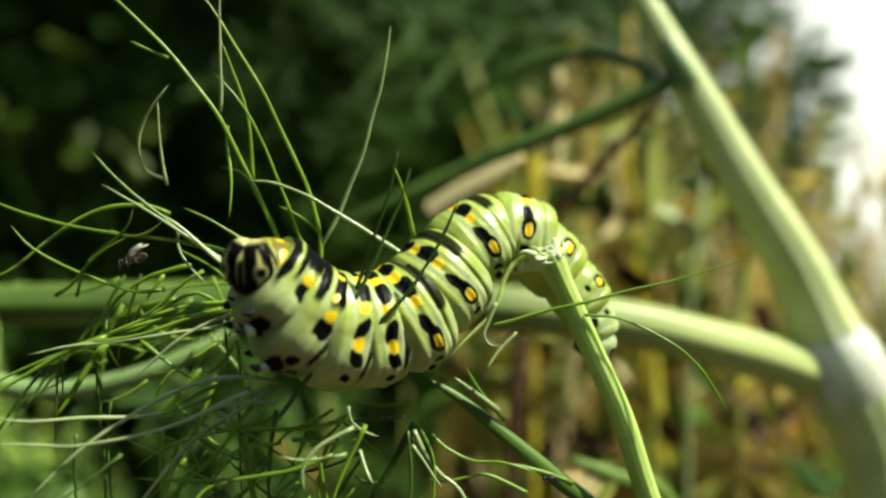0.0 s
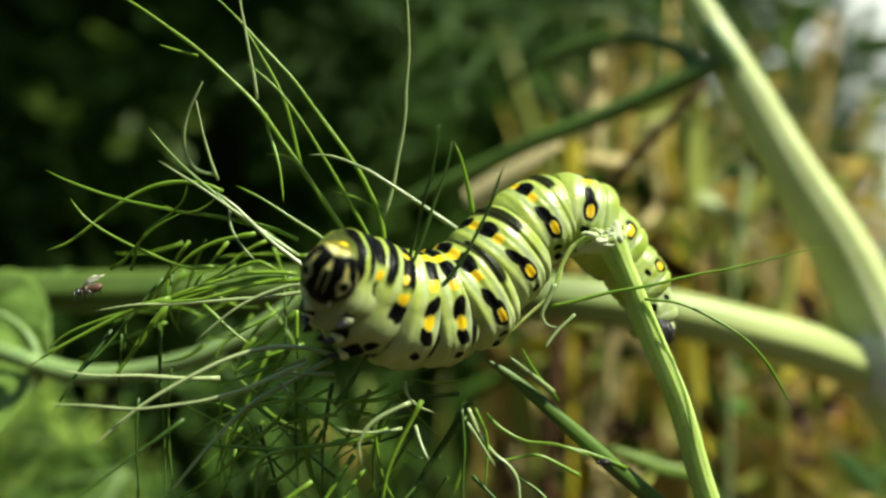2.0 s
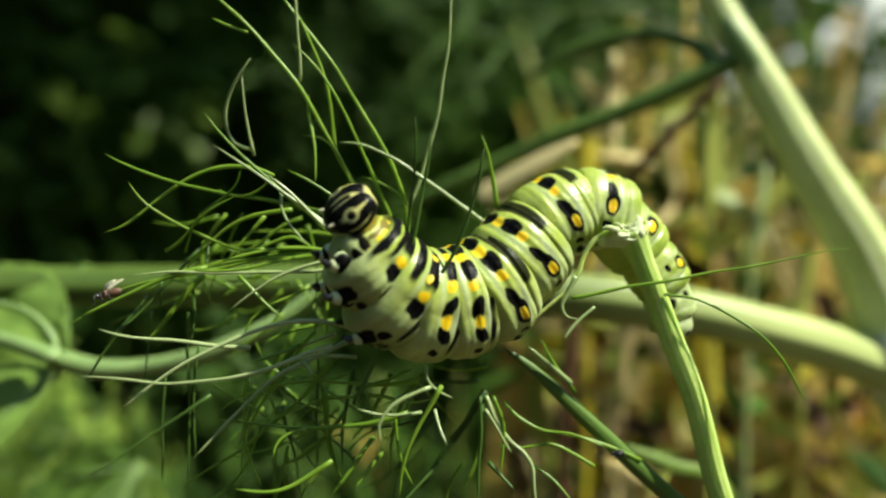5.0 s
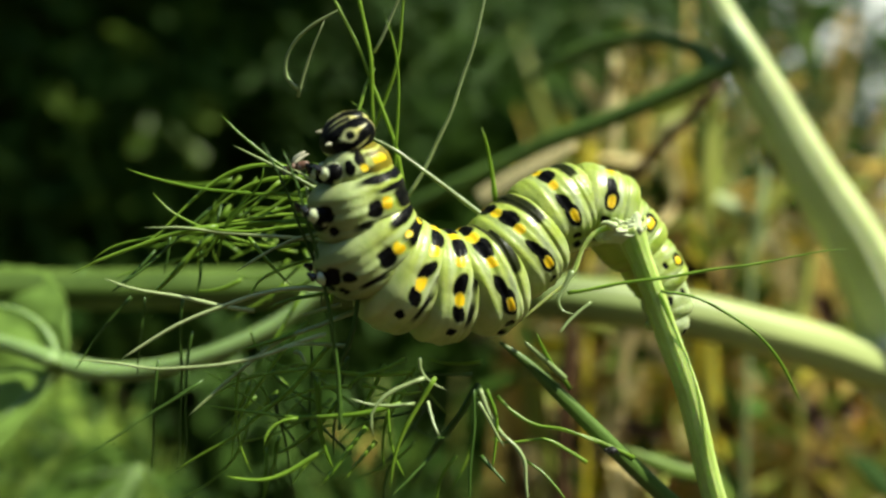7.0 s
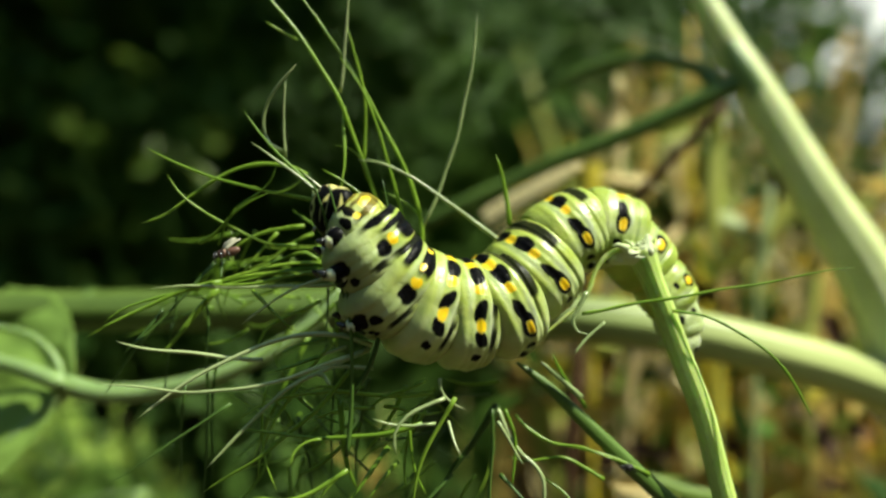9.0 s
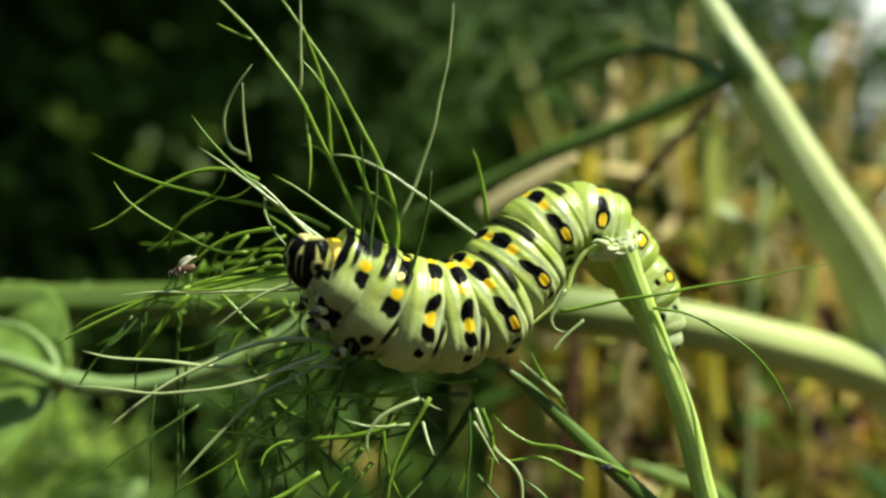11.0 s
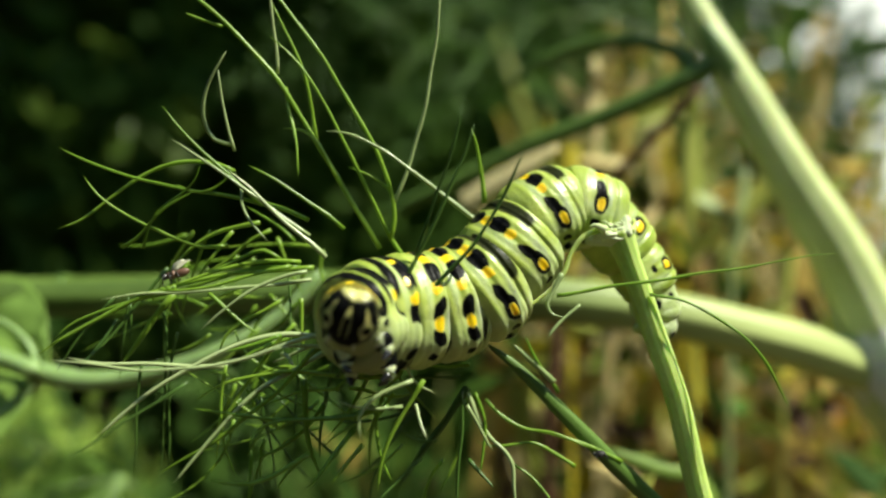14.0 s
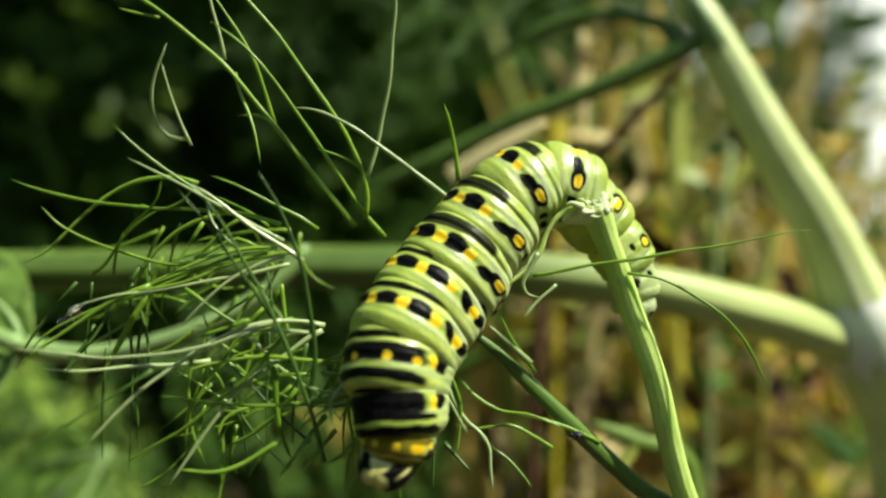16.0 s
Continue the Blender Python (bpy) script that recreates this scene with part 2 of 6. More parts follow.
def thread(pts, parent, mat, r0=0.22, r1=0.13, name="leaflet", steps=5):
    """One hair-like leaflet, a little crooked, thinning to its tip."""
    bm = bmesh.new()
    path = [p + noise.noise_vector(p * 230) * 0.22 * MM for p in local_path(pts, parent.location, steps)]
    tube(bm, path, taper(r0 * 1.12, r1 * 0.9, 0.2), 6, wobble=0.25)
    return part(name, bm, mat, parent)


def strand(parent, mat, root, length, heading, bends, deep, r0, r1):
    """A leaflet grown from its root: heading in degrees up from the right, bends by the first, second and third power along it, deep mm further back at the tip."""
    x, y, z = root
    pts = [root]
    n = max(4, int(length / 1.6))
    for i in range(n):
        s = (i + 0.5) / n
        a = radians(heading + bends[0] * s + bends[1] * s * s + bends[2] * s ** 3)
        x, y, z = x + length / n * math.cos(a), y + deep / n, z + length / n * math.sin(a)
        pts.append((x, y, z))
    return thread(pts, parent, mat, r0, r1, steps=2)


# ---------------------------------------------------------------- ground and distance
def build_ground():
    bm = bmesh.new()
    bmesh.ops.create_grid(bm, x_segments=60, y_segments=60, size=1.0)
    for v in bm.verts:
        far = max(abs(v.co.x), abs(v.co.y))
        k = 2.0 if far < 0.75 else 2.0 + (far - 0.75) * 3200
        v.co.x, v.co.y = v.co.x * k, v.co.y * k
        v.co.z = 0.02 * noise.noise(v.co * 3) if far < 0.7 else -0.3 * (far > 0.75)
    ob = part("ground", bm, SOIL)
    tagged(ob, "dark bare garden soil with crumbs and dips", "ground", kind="structure")


def leaf_blade(bm, at, aim, length, width, fold=0.25):
    """A pointed leaf, folded along its midrib."""
    aim = aim.normalized()
    side = aim.orthogonal().normalized()
    side.rotate(Matrix.Rotation(random.uniform(0, 6.28), 3, aim))
    up = aim.cross(side)
    spine = [at + aim * (length * s) + up * (length * 0.18 * s * s) for s in (0, 0.35, 0.7, 1)]
    vs = [bm.verts.new(p) for p in spine]
    w = [0.75, 0.85]
    lf = [bm.verts.new(spine[i + 1] + side * (width * 0.5 * w[i]) + up * (width * fold)) for i in range(2)]
    rt = [bm.verts.new(spine[i + 1] - side * (width * 0.5 * w[i]) + up * (width * fold)) for i in range(2)]
    for e in (lf, rt):
        bm.faces.new((vs[0], vs[1], e[0]))
        bm.faces.new((vs[1], vs[2], e[1], e[0]))
        bm.faces.new((vs[2], vs[3], e[1]))


def shrub(name, label, centre, size, count, leaf, mat, seed, foot=(0, 0)):
    """Twiggy shrub: stems from the soil and a loose crown of folded leaves."""
    rnd = random.Random(seed)
    base = thing(name, Vector((centre[0], centre[1], 0)), label, "shrub", "shrubs behind the plant")
    bm = bmesh.new()
    for _ in range(9):
        top = Vector((rnd.uniform(-1, 1) * size[0] * 0.7, rnd.uniform(-1, 1) * size[1] * 0.7, centre[2] + rnd.uniform(-0.3, 0.6) * size[2]))
        root = Vector((foot[0] + rnd.uniform(-0.05, 0.05), foot[1] + rnd.uniform(-0.05, 0.05), 0))
        tube(bm, smooth_path([root, root.lerp(top, 0.5) + Vector((rnd.uniform(-.05, .05), rnd.uniform(-.05, .05), 0.05)), top], 4), taper(9, 2), 6)
    part("branch", bm, BROWN, base)
    random.seed(seed)
    bm = bmesh.new()
    for _ in range(count):
        d = Vector((rnd.gauss(0, 1), rnd.gauss(0, 1), rnd.gauss(0, 1))).normalized() * rnd.random() ** 0.45
        p = Vector((d.x * size[0], d.y * size[1], centre[2] + d.z * size[2]))
        p += Vector([0.10 * noise.noise(p * 4 + Vector((k * 9, 0, seed)), noise_basis="PERLIN_ORIGINAL") for k in range(3)])
        if p.z < 0.01:
            continue
        aim = (d + Vector((rnd.gauss(0, .6), rnd.gauss(0, .6), rnd.gauss(0, .6) - 0.3)))
        leaf_blade(bm, p, aim, leaf * rnd.uniform(0.6, 1.2), leaf * 0.42)
    tagged(part("crown", bm, mat, base, smooth=False), kind="stuff")


def feathery(bm, root, aim, length, rnd, depth=3, r=0.3, spread=0.8):
    """Dividing thread-like leaf."""
    tip = root + aim * length
    mid = root.lerp(tip, 0.5) + Vector((rnd.gauss(0, 1), rnd.gauss(0, 1), rnd.gauss(0, 1))) * length * 0.06
    tube(bm, smooth_path([root, mid, tip], 3), taper(r, r * 0.6, 0.2), 4)
    if depth == 0:
        return
    for k in range(5 if depth > 1 else 4):
        s = 0.25 + 0.75 * k / 5
        p = root.lerp(mid, s * 2) if s < 0.5 else mid.lerp(tip, s * 2 - 1)
        a = (aim + Vector((rnd.gauss(0, 1), rnd.gauss(0, 1), rnd.gauss(0, 1))) * spread).normalized()
        feathery(bm, p, a, length * rnd.uniform(0.35, 0.55), rnd, depth - 1, r * 0.75, spread)


def far_frond(pts, size, mat, seed, label, r=0.35, count=7, stalk=0.8, depth=2):
    """A fennel leaf behind the subject: its stalk and a feathery blade."""
    rnd = random.Random(seed)
    ob = thing("fennel_leaf", place(pts[0]), label, "leaf", "fennel leaves behind")
    path = local_path(pts, ob.location)
    bm = bmesh.new()
    tube(bm, path, taper(stalk, stalk * 0.5), 7)
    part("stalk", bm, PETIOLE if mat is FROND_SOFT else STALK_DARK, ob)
    bm = bmesh.new()
    for i in range(count):
        k = int((0.15 + 0.85 * i / count) * (len(path) - 1))
        t = (path[min(k + 1, len(path) - 1)] - path[max(0, k - 1)]).normalized()
        for sgn in (-1, 1):
            a = (t * 0.7 + Vector((rnd.gauss(0, .3), rnd.gauss(0, .5), sgn * 0.8))).normalized()
            feathery(bm, path[k], a, size * MM * rnd.uniform(0.6, 1.1), rnd, depth, r)
    tagged(part("blade", bm, mat, ob), kind="stuff")
    return ob


def reed(pts, width, mat, label, name="dry_reed", curl=0.35, group="dry reeds behind", lit=False):
    """A long strap leaf with a folded section, rooted low."""
    if name == "dry_reed" and "aslant" not in label:
        pts = [(pts[0][0], pts[0][1], DOWN)] + list(pts[1:])
    ob = thing(name, place(pts[0]), label, "reed", group)
    path = local_path(pts, ob.location, 5)
    bm = bmesh.new()
    n = len(path)
    rows = []
    turn = random.Random(int(width * 1313 + pts[-1][0] * 7)).uniform(-0.75, 0.5)
    facing = Vector((-0.6, 1, -0.9)) if "aslant" in label else Vector((-0.9, 1, -0.3)) if lit else Vector((turn, 1, -0.1))
    for i, p in enumerate(path):
        s = i / (n - 1)
        w = width * MM * 0.5 * (1 - 0.75 * max(0, (s - 0.6) / 0.4) ** 2) * (1 + 0.1 * noise.noise(p * 90))
        if lit:                                              # narrow foot, broad blade above
            w *= 0.25 + 0.75 * min(1, max(0, (s - 0.3) / 0.2))
        t = (path[min(i + 1, n - 1)] - path[max(0, i - 1)]).normalized()
        side = t.cross(facing).normalized()
        up = side.cross(t)
        rows.append([bm.verts.new(p + side * (w * k) + up * (w * curl * (k * k - 0.4) + w * 0.12 * lift)) for lift in (1, -1) for k in (-1, -0.5, 0, 0.5, 1)])
    for a, b in zip(rows, rows[1:]):
        for k in range(4):
            bm.faces.new((a[k], a[k + 1], b[k + 1], b[k]))
            bm.faces.new((a[k + 6], a[k + 5], b[k + 5], b[k + 6]))
        bm.faces.new((a[5], a[0], b[0], b[5]))
        bm.faces.new((a[4], a[9], b[9], b[4]))
    bm.faces.new([rows[-1][k] for k in (0, 1, 2, 3, 4, 9, 8, 7, 6, 5)])
    part("blade", bm, mat, ob)
    rnd = random.Random(int(width * 977 + pts[-1][0] * 13))
    for _ in range(0 if "aslant" in label else 3):
        k = rnd.randrange(n // 2, n - 1)
        bm = bmesh.new()
        random.seed(rnd.random())
        leaf_blade(bm, path[k], Vector((rnd.gauss(0, 1), rnd.gauss(0, 0.5), rnd.gauss(0.1, 0.8))), min(14, rnd.uniform(3, 6) * width) * MM, min(5, rnd.uniform(0.8, 1.9) * width) * MM)
        part("side_leaf", bm, rnd.choice((mat, DRY, DRY_PALE, OLIVE)), ob)
    return ob


def build_distance():
    build_ground()
    # white painted wall far behind, seen through gaps in the reeds
    fence = thing("fence", Vector((1.18, 0.80, 0)), "white painted board fence leaning back in the sun", "fence", kind="structure")
    fence.rotation_euler = (radians(-42), 0, 0)
    for k in range(16):
        bm = bmesh.new()
        bmesh.ops.create_cube(bm, size=1, matrix=Matrix.Translation((-0.50 + 0.086 * k, 0, 1.0)) @ Matrix.Diagonal((0.080, 0.02, 2.0, 1)))
        bmesh.ops.bevel(bm, geom=bm.edges[:], offset=0.003, segments=2, affect="EDGES")
        part("board", bm, WHITE_PAINT, fence, smooth=False)
    for z in (0.3, 1.0, 1.7):
        bm = bmesh.new()
        bmesh.ops.create_cube(bm, size=1, matrix=Matrix.Translation((0.12, 0.025, z)) @ Matrix.Diagonal((1.4, 0.028, 0.09, 1)))
        part("rail", bm, WHITE_PAINT, fence, smooth=False)
    # clipped hedge that closes the garden all round
    bm = bmesh.new()
    n, h = 240, 26
    grid = []
    for i in range(n):
        a = 2 * math.pi * i / n
        col = []
        for j in range(h):
            z = 2.6 * j / (h - 1)
            p = Vector((3.4 * math.cos(a), 3.4 * math.sin(a), z - 0.05))
            r = 1 + 0.07 * noise.noise(p * 2.5) + 0.04 * noise.noise(p * 9) + 0.02 * noise.noise(p * 25)
            col.append(bm.verts.new((p.x * r, p.y * r, p.z)))
        grid.append(col)
    for i in range(n):
        for j in range(h - 1):
            bm.faces.new((grid[i][j], grid[(i + 1) % n][j], grid[(i + 1) % n][j + 1], grid[i][j + 1]))
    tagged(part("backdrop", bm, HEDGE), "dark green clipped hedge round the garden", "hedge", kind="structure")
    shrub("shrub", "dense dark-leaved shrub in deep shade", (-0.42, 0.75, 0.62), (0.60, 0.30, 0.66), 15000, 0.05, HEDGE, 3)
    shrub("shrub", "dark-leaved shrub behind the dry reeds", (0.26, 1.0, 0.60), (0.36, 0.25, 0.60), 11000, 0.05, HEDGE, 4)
    # unseen crown, added overhead only to shade the background on the left
    shrub("shrub", "added unseen shrub crown that shades the left background", (-0.12, 0.48, 1.30), (0.46, 0.32, 0.15), 9000, 0.06, HEDGE, 5, (-0.9, 0.6))
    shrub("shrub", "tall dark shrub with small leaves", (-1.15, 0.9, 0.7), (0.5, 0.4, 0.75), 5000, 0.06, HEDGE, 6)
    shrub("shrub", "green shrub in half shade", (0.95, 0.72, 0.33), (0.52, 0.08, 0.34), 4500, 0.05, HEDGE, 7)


build_distance()


def build_flower():
    at = place((498.01, 835, 278.66))
    ob = thing("orange_flower", Vector((at.x, at.y, 0)), "small orange daisy-like flower on a thin stem", "flower")
    top = Vector((0, 0, at.z))
    bm = bmesh.new()
    tube(bm, smooth_path([Vector((0, 0, 0)), top * 0.5 + Vector((0.02, 0, 0)), top], 6), taper(1.6, 1.0), 7)
    part("stem", bm, REED_GREEN, ob)
    part("disc", blob(3.5, (1, 0.6, 1), top / MM, 3), ORANGE, ob)
    for k in range(12):
        a = 2 * math.pi * k / 12
        bm = bmesh.new()
        leaf_blade(bm, top, Vector((math.cos(a), -0.3, math.sin(a))), 0.012, 0.005)
        part("petal", bm, ORANGE, ob)


# strap leaves: root, middle, tip in millimetres
def reed_at(x, y, z0, z1, lean, width, mat, label, **kw):
    reed([(x - lean * 0.5, y + 8, DOWN), (x - lean * 0.2, y, z0), (x + lean * 0.4, y - 2, (z0 + z1) / 2), (x + lean, y, z1)], width, mat, label, **kw)


def build_reeds():
    rnd = random.Random(12)
    kinds = [(DRY, "dry tan reed leaf, standing among others"), (DRY_PALE, "bleached straw-coloured reed leaf"), (OLIVE, "olive-green reed leaf going yellow"),
             (REED_GREEN, "green reed leaf in the thicket"), (BROWN, "brown withered reed leaf in the thicket"), (DRY, "dry tan reed leaf, standing among others"), (OLIVE, "olive-green reed leaf going yellow"),
             (DRY_PALE, "bleached straw-coloured reed leaf"), (YELLOW_LEAF, "yellow withered reed leaf in the thicket")]
    for i in range(170):
        y = rnd.uniform(110, 420)
        d = y + 65
        u = rnd.uniform(0.05, 0.62)
        mat, label = kinds[rnd.randrange(len(kinds))]
        top = rnd.uniform(-0.45, 0.10 if u < 0.24 else 0.34 if u < 0.5 else 0.2) * d
        lean = max(0.10 - u, rnd.gauss(0, 0.2))
        reed_at(u * d, y, -0.5 * d, top, lean * d, rnd.uniform(2.4, 8.0) * (0.6 + d / 500), mat, label)


def build_litter(label, mats_seed, mat, count, lo, hi, size, near=115):
    """Small dry leaves and husks caught all through the reeds."""
    rnd = random.Random(mats_seed)
    random.seed(mats_seed)
    ob = thing("leaf_litter", Vector((0.12, 0.25, 0)), label, "leaves", kind="stuff")
    bm = bmesh.new()
    for _ in range(count):
        y = rnd.uniform(near, near + 215)
        d = y + 65
        u, v = rnd.uniform(0.10, 0.64), rnd.uniform(lo, hi)
        p = place((u * d, y, min(v, 0.10 - 0.3 * rnd.random() if u < 0.24 else 0.34 if u < 0.5 else 0.2 - 0.4 * rnd.random()) * d)) - ob.location
        leaf_blade(bm, p, Vector((rnd.gauss(0, 1), rnd.gauss(0, 0.6), rnd.gauss(0, 1))), size * rnd.uniform(0.5, 1.4) * MM, size * rnd.uniform(0.25, 0.6) * MM)
    tagged(part("leaflet", bm, mat, ob), kind="stuff")


def build_edge_reeds():
    rnd = random.Random(77)
    for i in range(27):
        y = rnd.uniform(200, 460)
        d = y + 65
        mat, label = rnd.choice(((REED_GREEN, "tall green reed leaf before the fence"), (OLIVE, "tall olive reed leaf before the fence"), (DRY_PALE, "tall bleached reed leaf before the fence")))
        reed_at(rnd.uniform(0.52, 0.86) * d, y, -0.4 * d, rnd.uniform(0.0, 0.22) * d, rnd.gauss(0, 0.1) * d, rnd.uniform(2, 5) * (0.6 + d / 500), mat, label)


build_reeds()
build_edge_reeds()
def build_low_growth():
    rnd = random.Random(55)
    for i in range(14):
        y = rnd.uniform(120, 300)
        d = y + 65
        mat, label = rnd.choice(((OLIVE, "short olive grass blade, low behind the leaf"), (REED_GREEN, "short green grass blade, low behind the leaf"), (REED_GREEN, "short green grass blade, low behind the leaf"), (FROND_SHADED, "short grass blade in shade-darkened green, low behind the leaf")))
        reed_at(rnd.uniform(-0.12, 0.10) * d, y, -0.6 * d, rnd.uniform(-0.34, -0.14) * d, rnd.gauss(0, 0.08) * d, rnd.uniform(2, 5) * (0.6 + d / 500), mat, label)


build_low_growth()
build_litter("small tan husks caught among the reeds", 31, DRY, 340, -0.45, 0.28, 10)
build_litter("small bleached husks caught among the reeds", 32, DRY_PALE, 180, -0.36, 0.28, 8)
build_litter("small yellow-green leaves among the reeds", 33, OLIVE, 460, -0.48, 0.32, 10)
build_litter("small pale husks low among the reeds", 36, DRY_PALE, 150, -0.52, -0.12, 13)
build_litter("small tan leaves low among the reeds", 37, DRY, 150, -0.52, -0.12, 14)
build_litter("small golden leaves among the reeds", 35, YELLOW_LEAF, 60, -0.30, 0.24, 9)
build_litter("small green leaves among the reeds", 34, FROND_SOFT, 160, -0.48, 0.34, 9)
# dark leaves added to stand for the shaded gaps between reeds
build_litter("broad dark green leaves added as shaded gaps among reeds", 41, HEDGE, 190, -0.5, 0.34, 15, 84)
build_litter("broad bleached leaves among the reeds", 42, DRY_PALE, 110, -0.5, 0.2, 12, 84)
build_litter("broad withered orange leaves among the reeds", 43, ORANGE, 60, -0.5, 0.1, 10, 84)
build_litter("broad golden leaves among the reeds", 44, YELLOW_LEAF, 60, -0.45, 0.2, 11, 84)
# brown leaves added likewise, as dark shade low between the reeds
build_litter("withered brown leaves added as shaded gaps low among reeds", 45, BROWN, 170, -0.5, 0.1, 13, 84)
build_litter("narrow green leaves low among the reeds", 46, REED_GREEN, 100, -0.5, 0.0, 14, 84)
build_flower()


def build_sprig():
    spots = [(-121.12, 295, 66.49), (-162.03, 340, 61.77), (-159.89, 315, 108.05), (-180.66, 290, 64.21), (-139.18, 335, 57.02)]
    ob = thing("leafy_sprig", Vector((spots[0][0] * MM, spots[0][1] * MM, 0)), "slim sprig with a few sunlit yellow-green leaves", "plant")
    for k, p in enumerate(spots):
        top = place(p) - ob.location
        bm = bmesh.new()
        tube(bm, smooth_path([Vector((0, 0, 0)), Vector((top.x * 0.4, top.y * 0.4 + 0.1, top.z * 0.6)), top], 5), taper(0.8, 0.3), 6)
        part("twig", bm, HEDGE, ob)
        for j in range(4):
            bm = bmesh.new()
            random.seed(k * 7 + j)
            leaf_blade(bm, top, Vector((random.gauss(0, 1), random.gauss(-0.3, .4), random.gauss(0, 1))), 0.014, 0.010)
            part("leaf", bm, SPRIG, ob)


build_sprig()
# single strap leaves that stand out
reed([(56.5, 88, -31.6), (55.5, 88, 0), (55.9, 88, 17.6), (57.5, 88, 32.8)], 6.8, OLIVE, "broad olive reed leaf, upright", lit=True)
reed([(59.6, 84, -26.2), (62.4, 84, -4.5), (64.3, 84, 5.7), (65.4, 84, 16.6)], 5.3, PALE_GREEN, "broad pale green reed leaf, leaning", lit=True)
reed([(35.1, 92, -20.4), (36.5, 92, 20.5), (36.9, 92, 30), (36.7, 92, 41.5)], 4.8, DRY_PALE, "bleached straw reed leaf, upright", lit=True)
reed([(47.7, 90, -15.4), (48.9, 90, -1.1), (50.3, 90, 7.2), (51.4, 90, 13.3)], 5.5, ORANGE, "orange-yellow withered leaf among reeds", lit=True)
reed([(45.8, 104, -34.1), (46.2, 104, 16.4), (46.8, 104, 29), (47.5, 104, 36.6)], 3.0, DRY, "narrow tan reed leaf, upright", lit=True)
reed([(5.97, 53, 8.05), (10.37, 51.67, 10.64), (14.67, 50.33, 12.99), (20.62, 49, 16.25)], 3.4, DRY_PALE, "bleached straw leaf lying aslant", curl=0.2)
reed([(27.8, 85, -24.1), (29.6, 85, 3.5), (30.0, 85, 17.2), (30.7, 85, 23.9)], 5.3, YELLOW_LEAF, "bright yellow withered leaf", lit=True)
reed([(22.66, 137.5, -133.31), (21.11, 137.5, -49.51), (18, 137.5, -18.47), (14.9, 137.5, 3.26)], 10.3, DRY, "broad tan dry leaf, upright")
reed([(36.4, 86, -40), (37.1, 86, -24), (39.9, 86, -16), (43.2, 86, -11)], 5.8, DRY_PALE, "pale dry leaf, curled over", lit=True)
reed([(75.1, 90, -43.9), (75.6, 90, -20.1), (77.3, 90, -2.3), (78.4, 90, 11.9)], 4.6, OLIVE, "olive reed leaf beyond the stalk", lit=True)
reed([(49.54, 35, -63.98), (37.55, 32.33, -32.51), (29.77, 31, -28.75), (23.23, 31, -25.94)], 2.0, REED_GREEN, "fresh green grass blade bending over")
reed([(30.4, 110.5, -115.54), (28.68, 108.25, -47.67), (29.62, 106, -26.08), (29.88, 103.75, -15.39)], 4.6, BROWN, "dark brown withered stem")


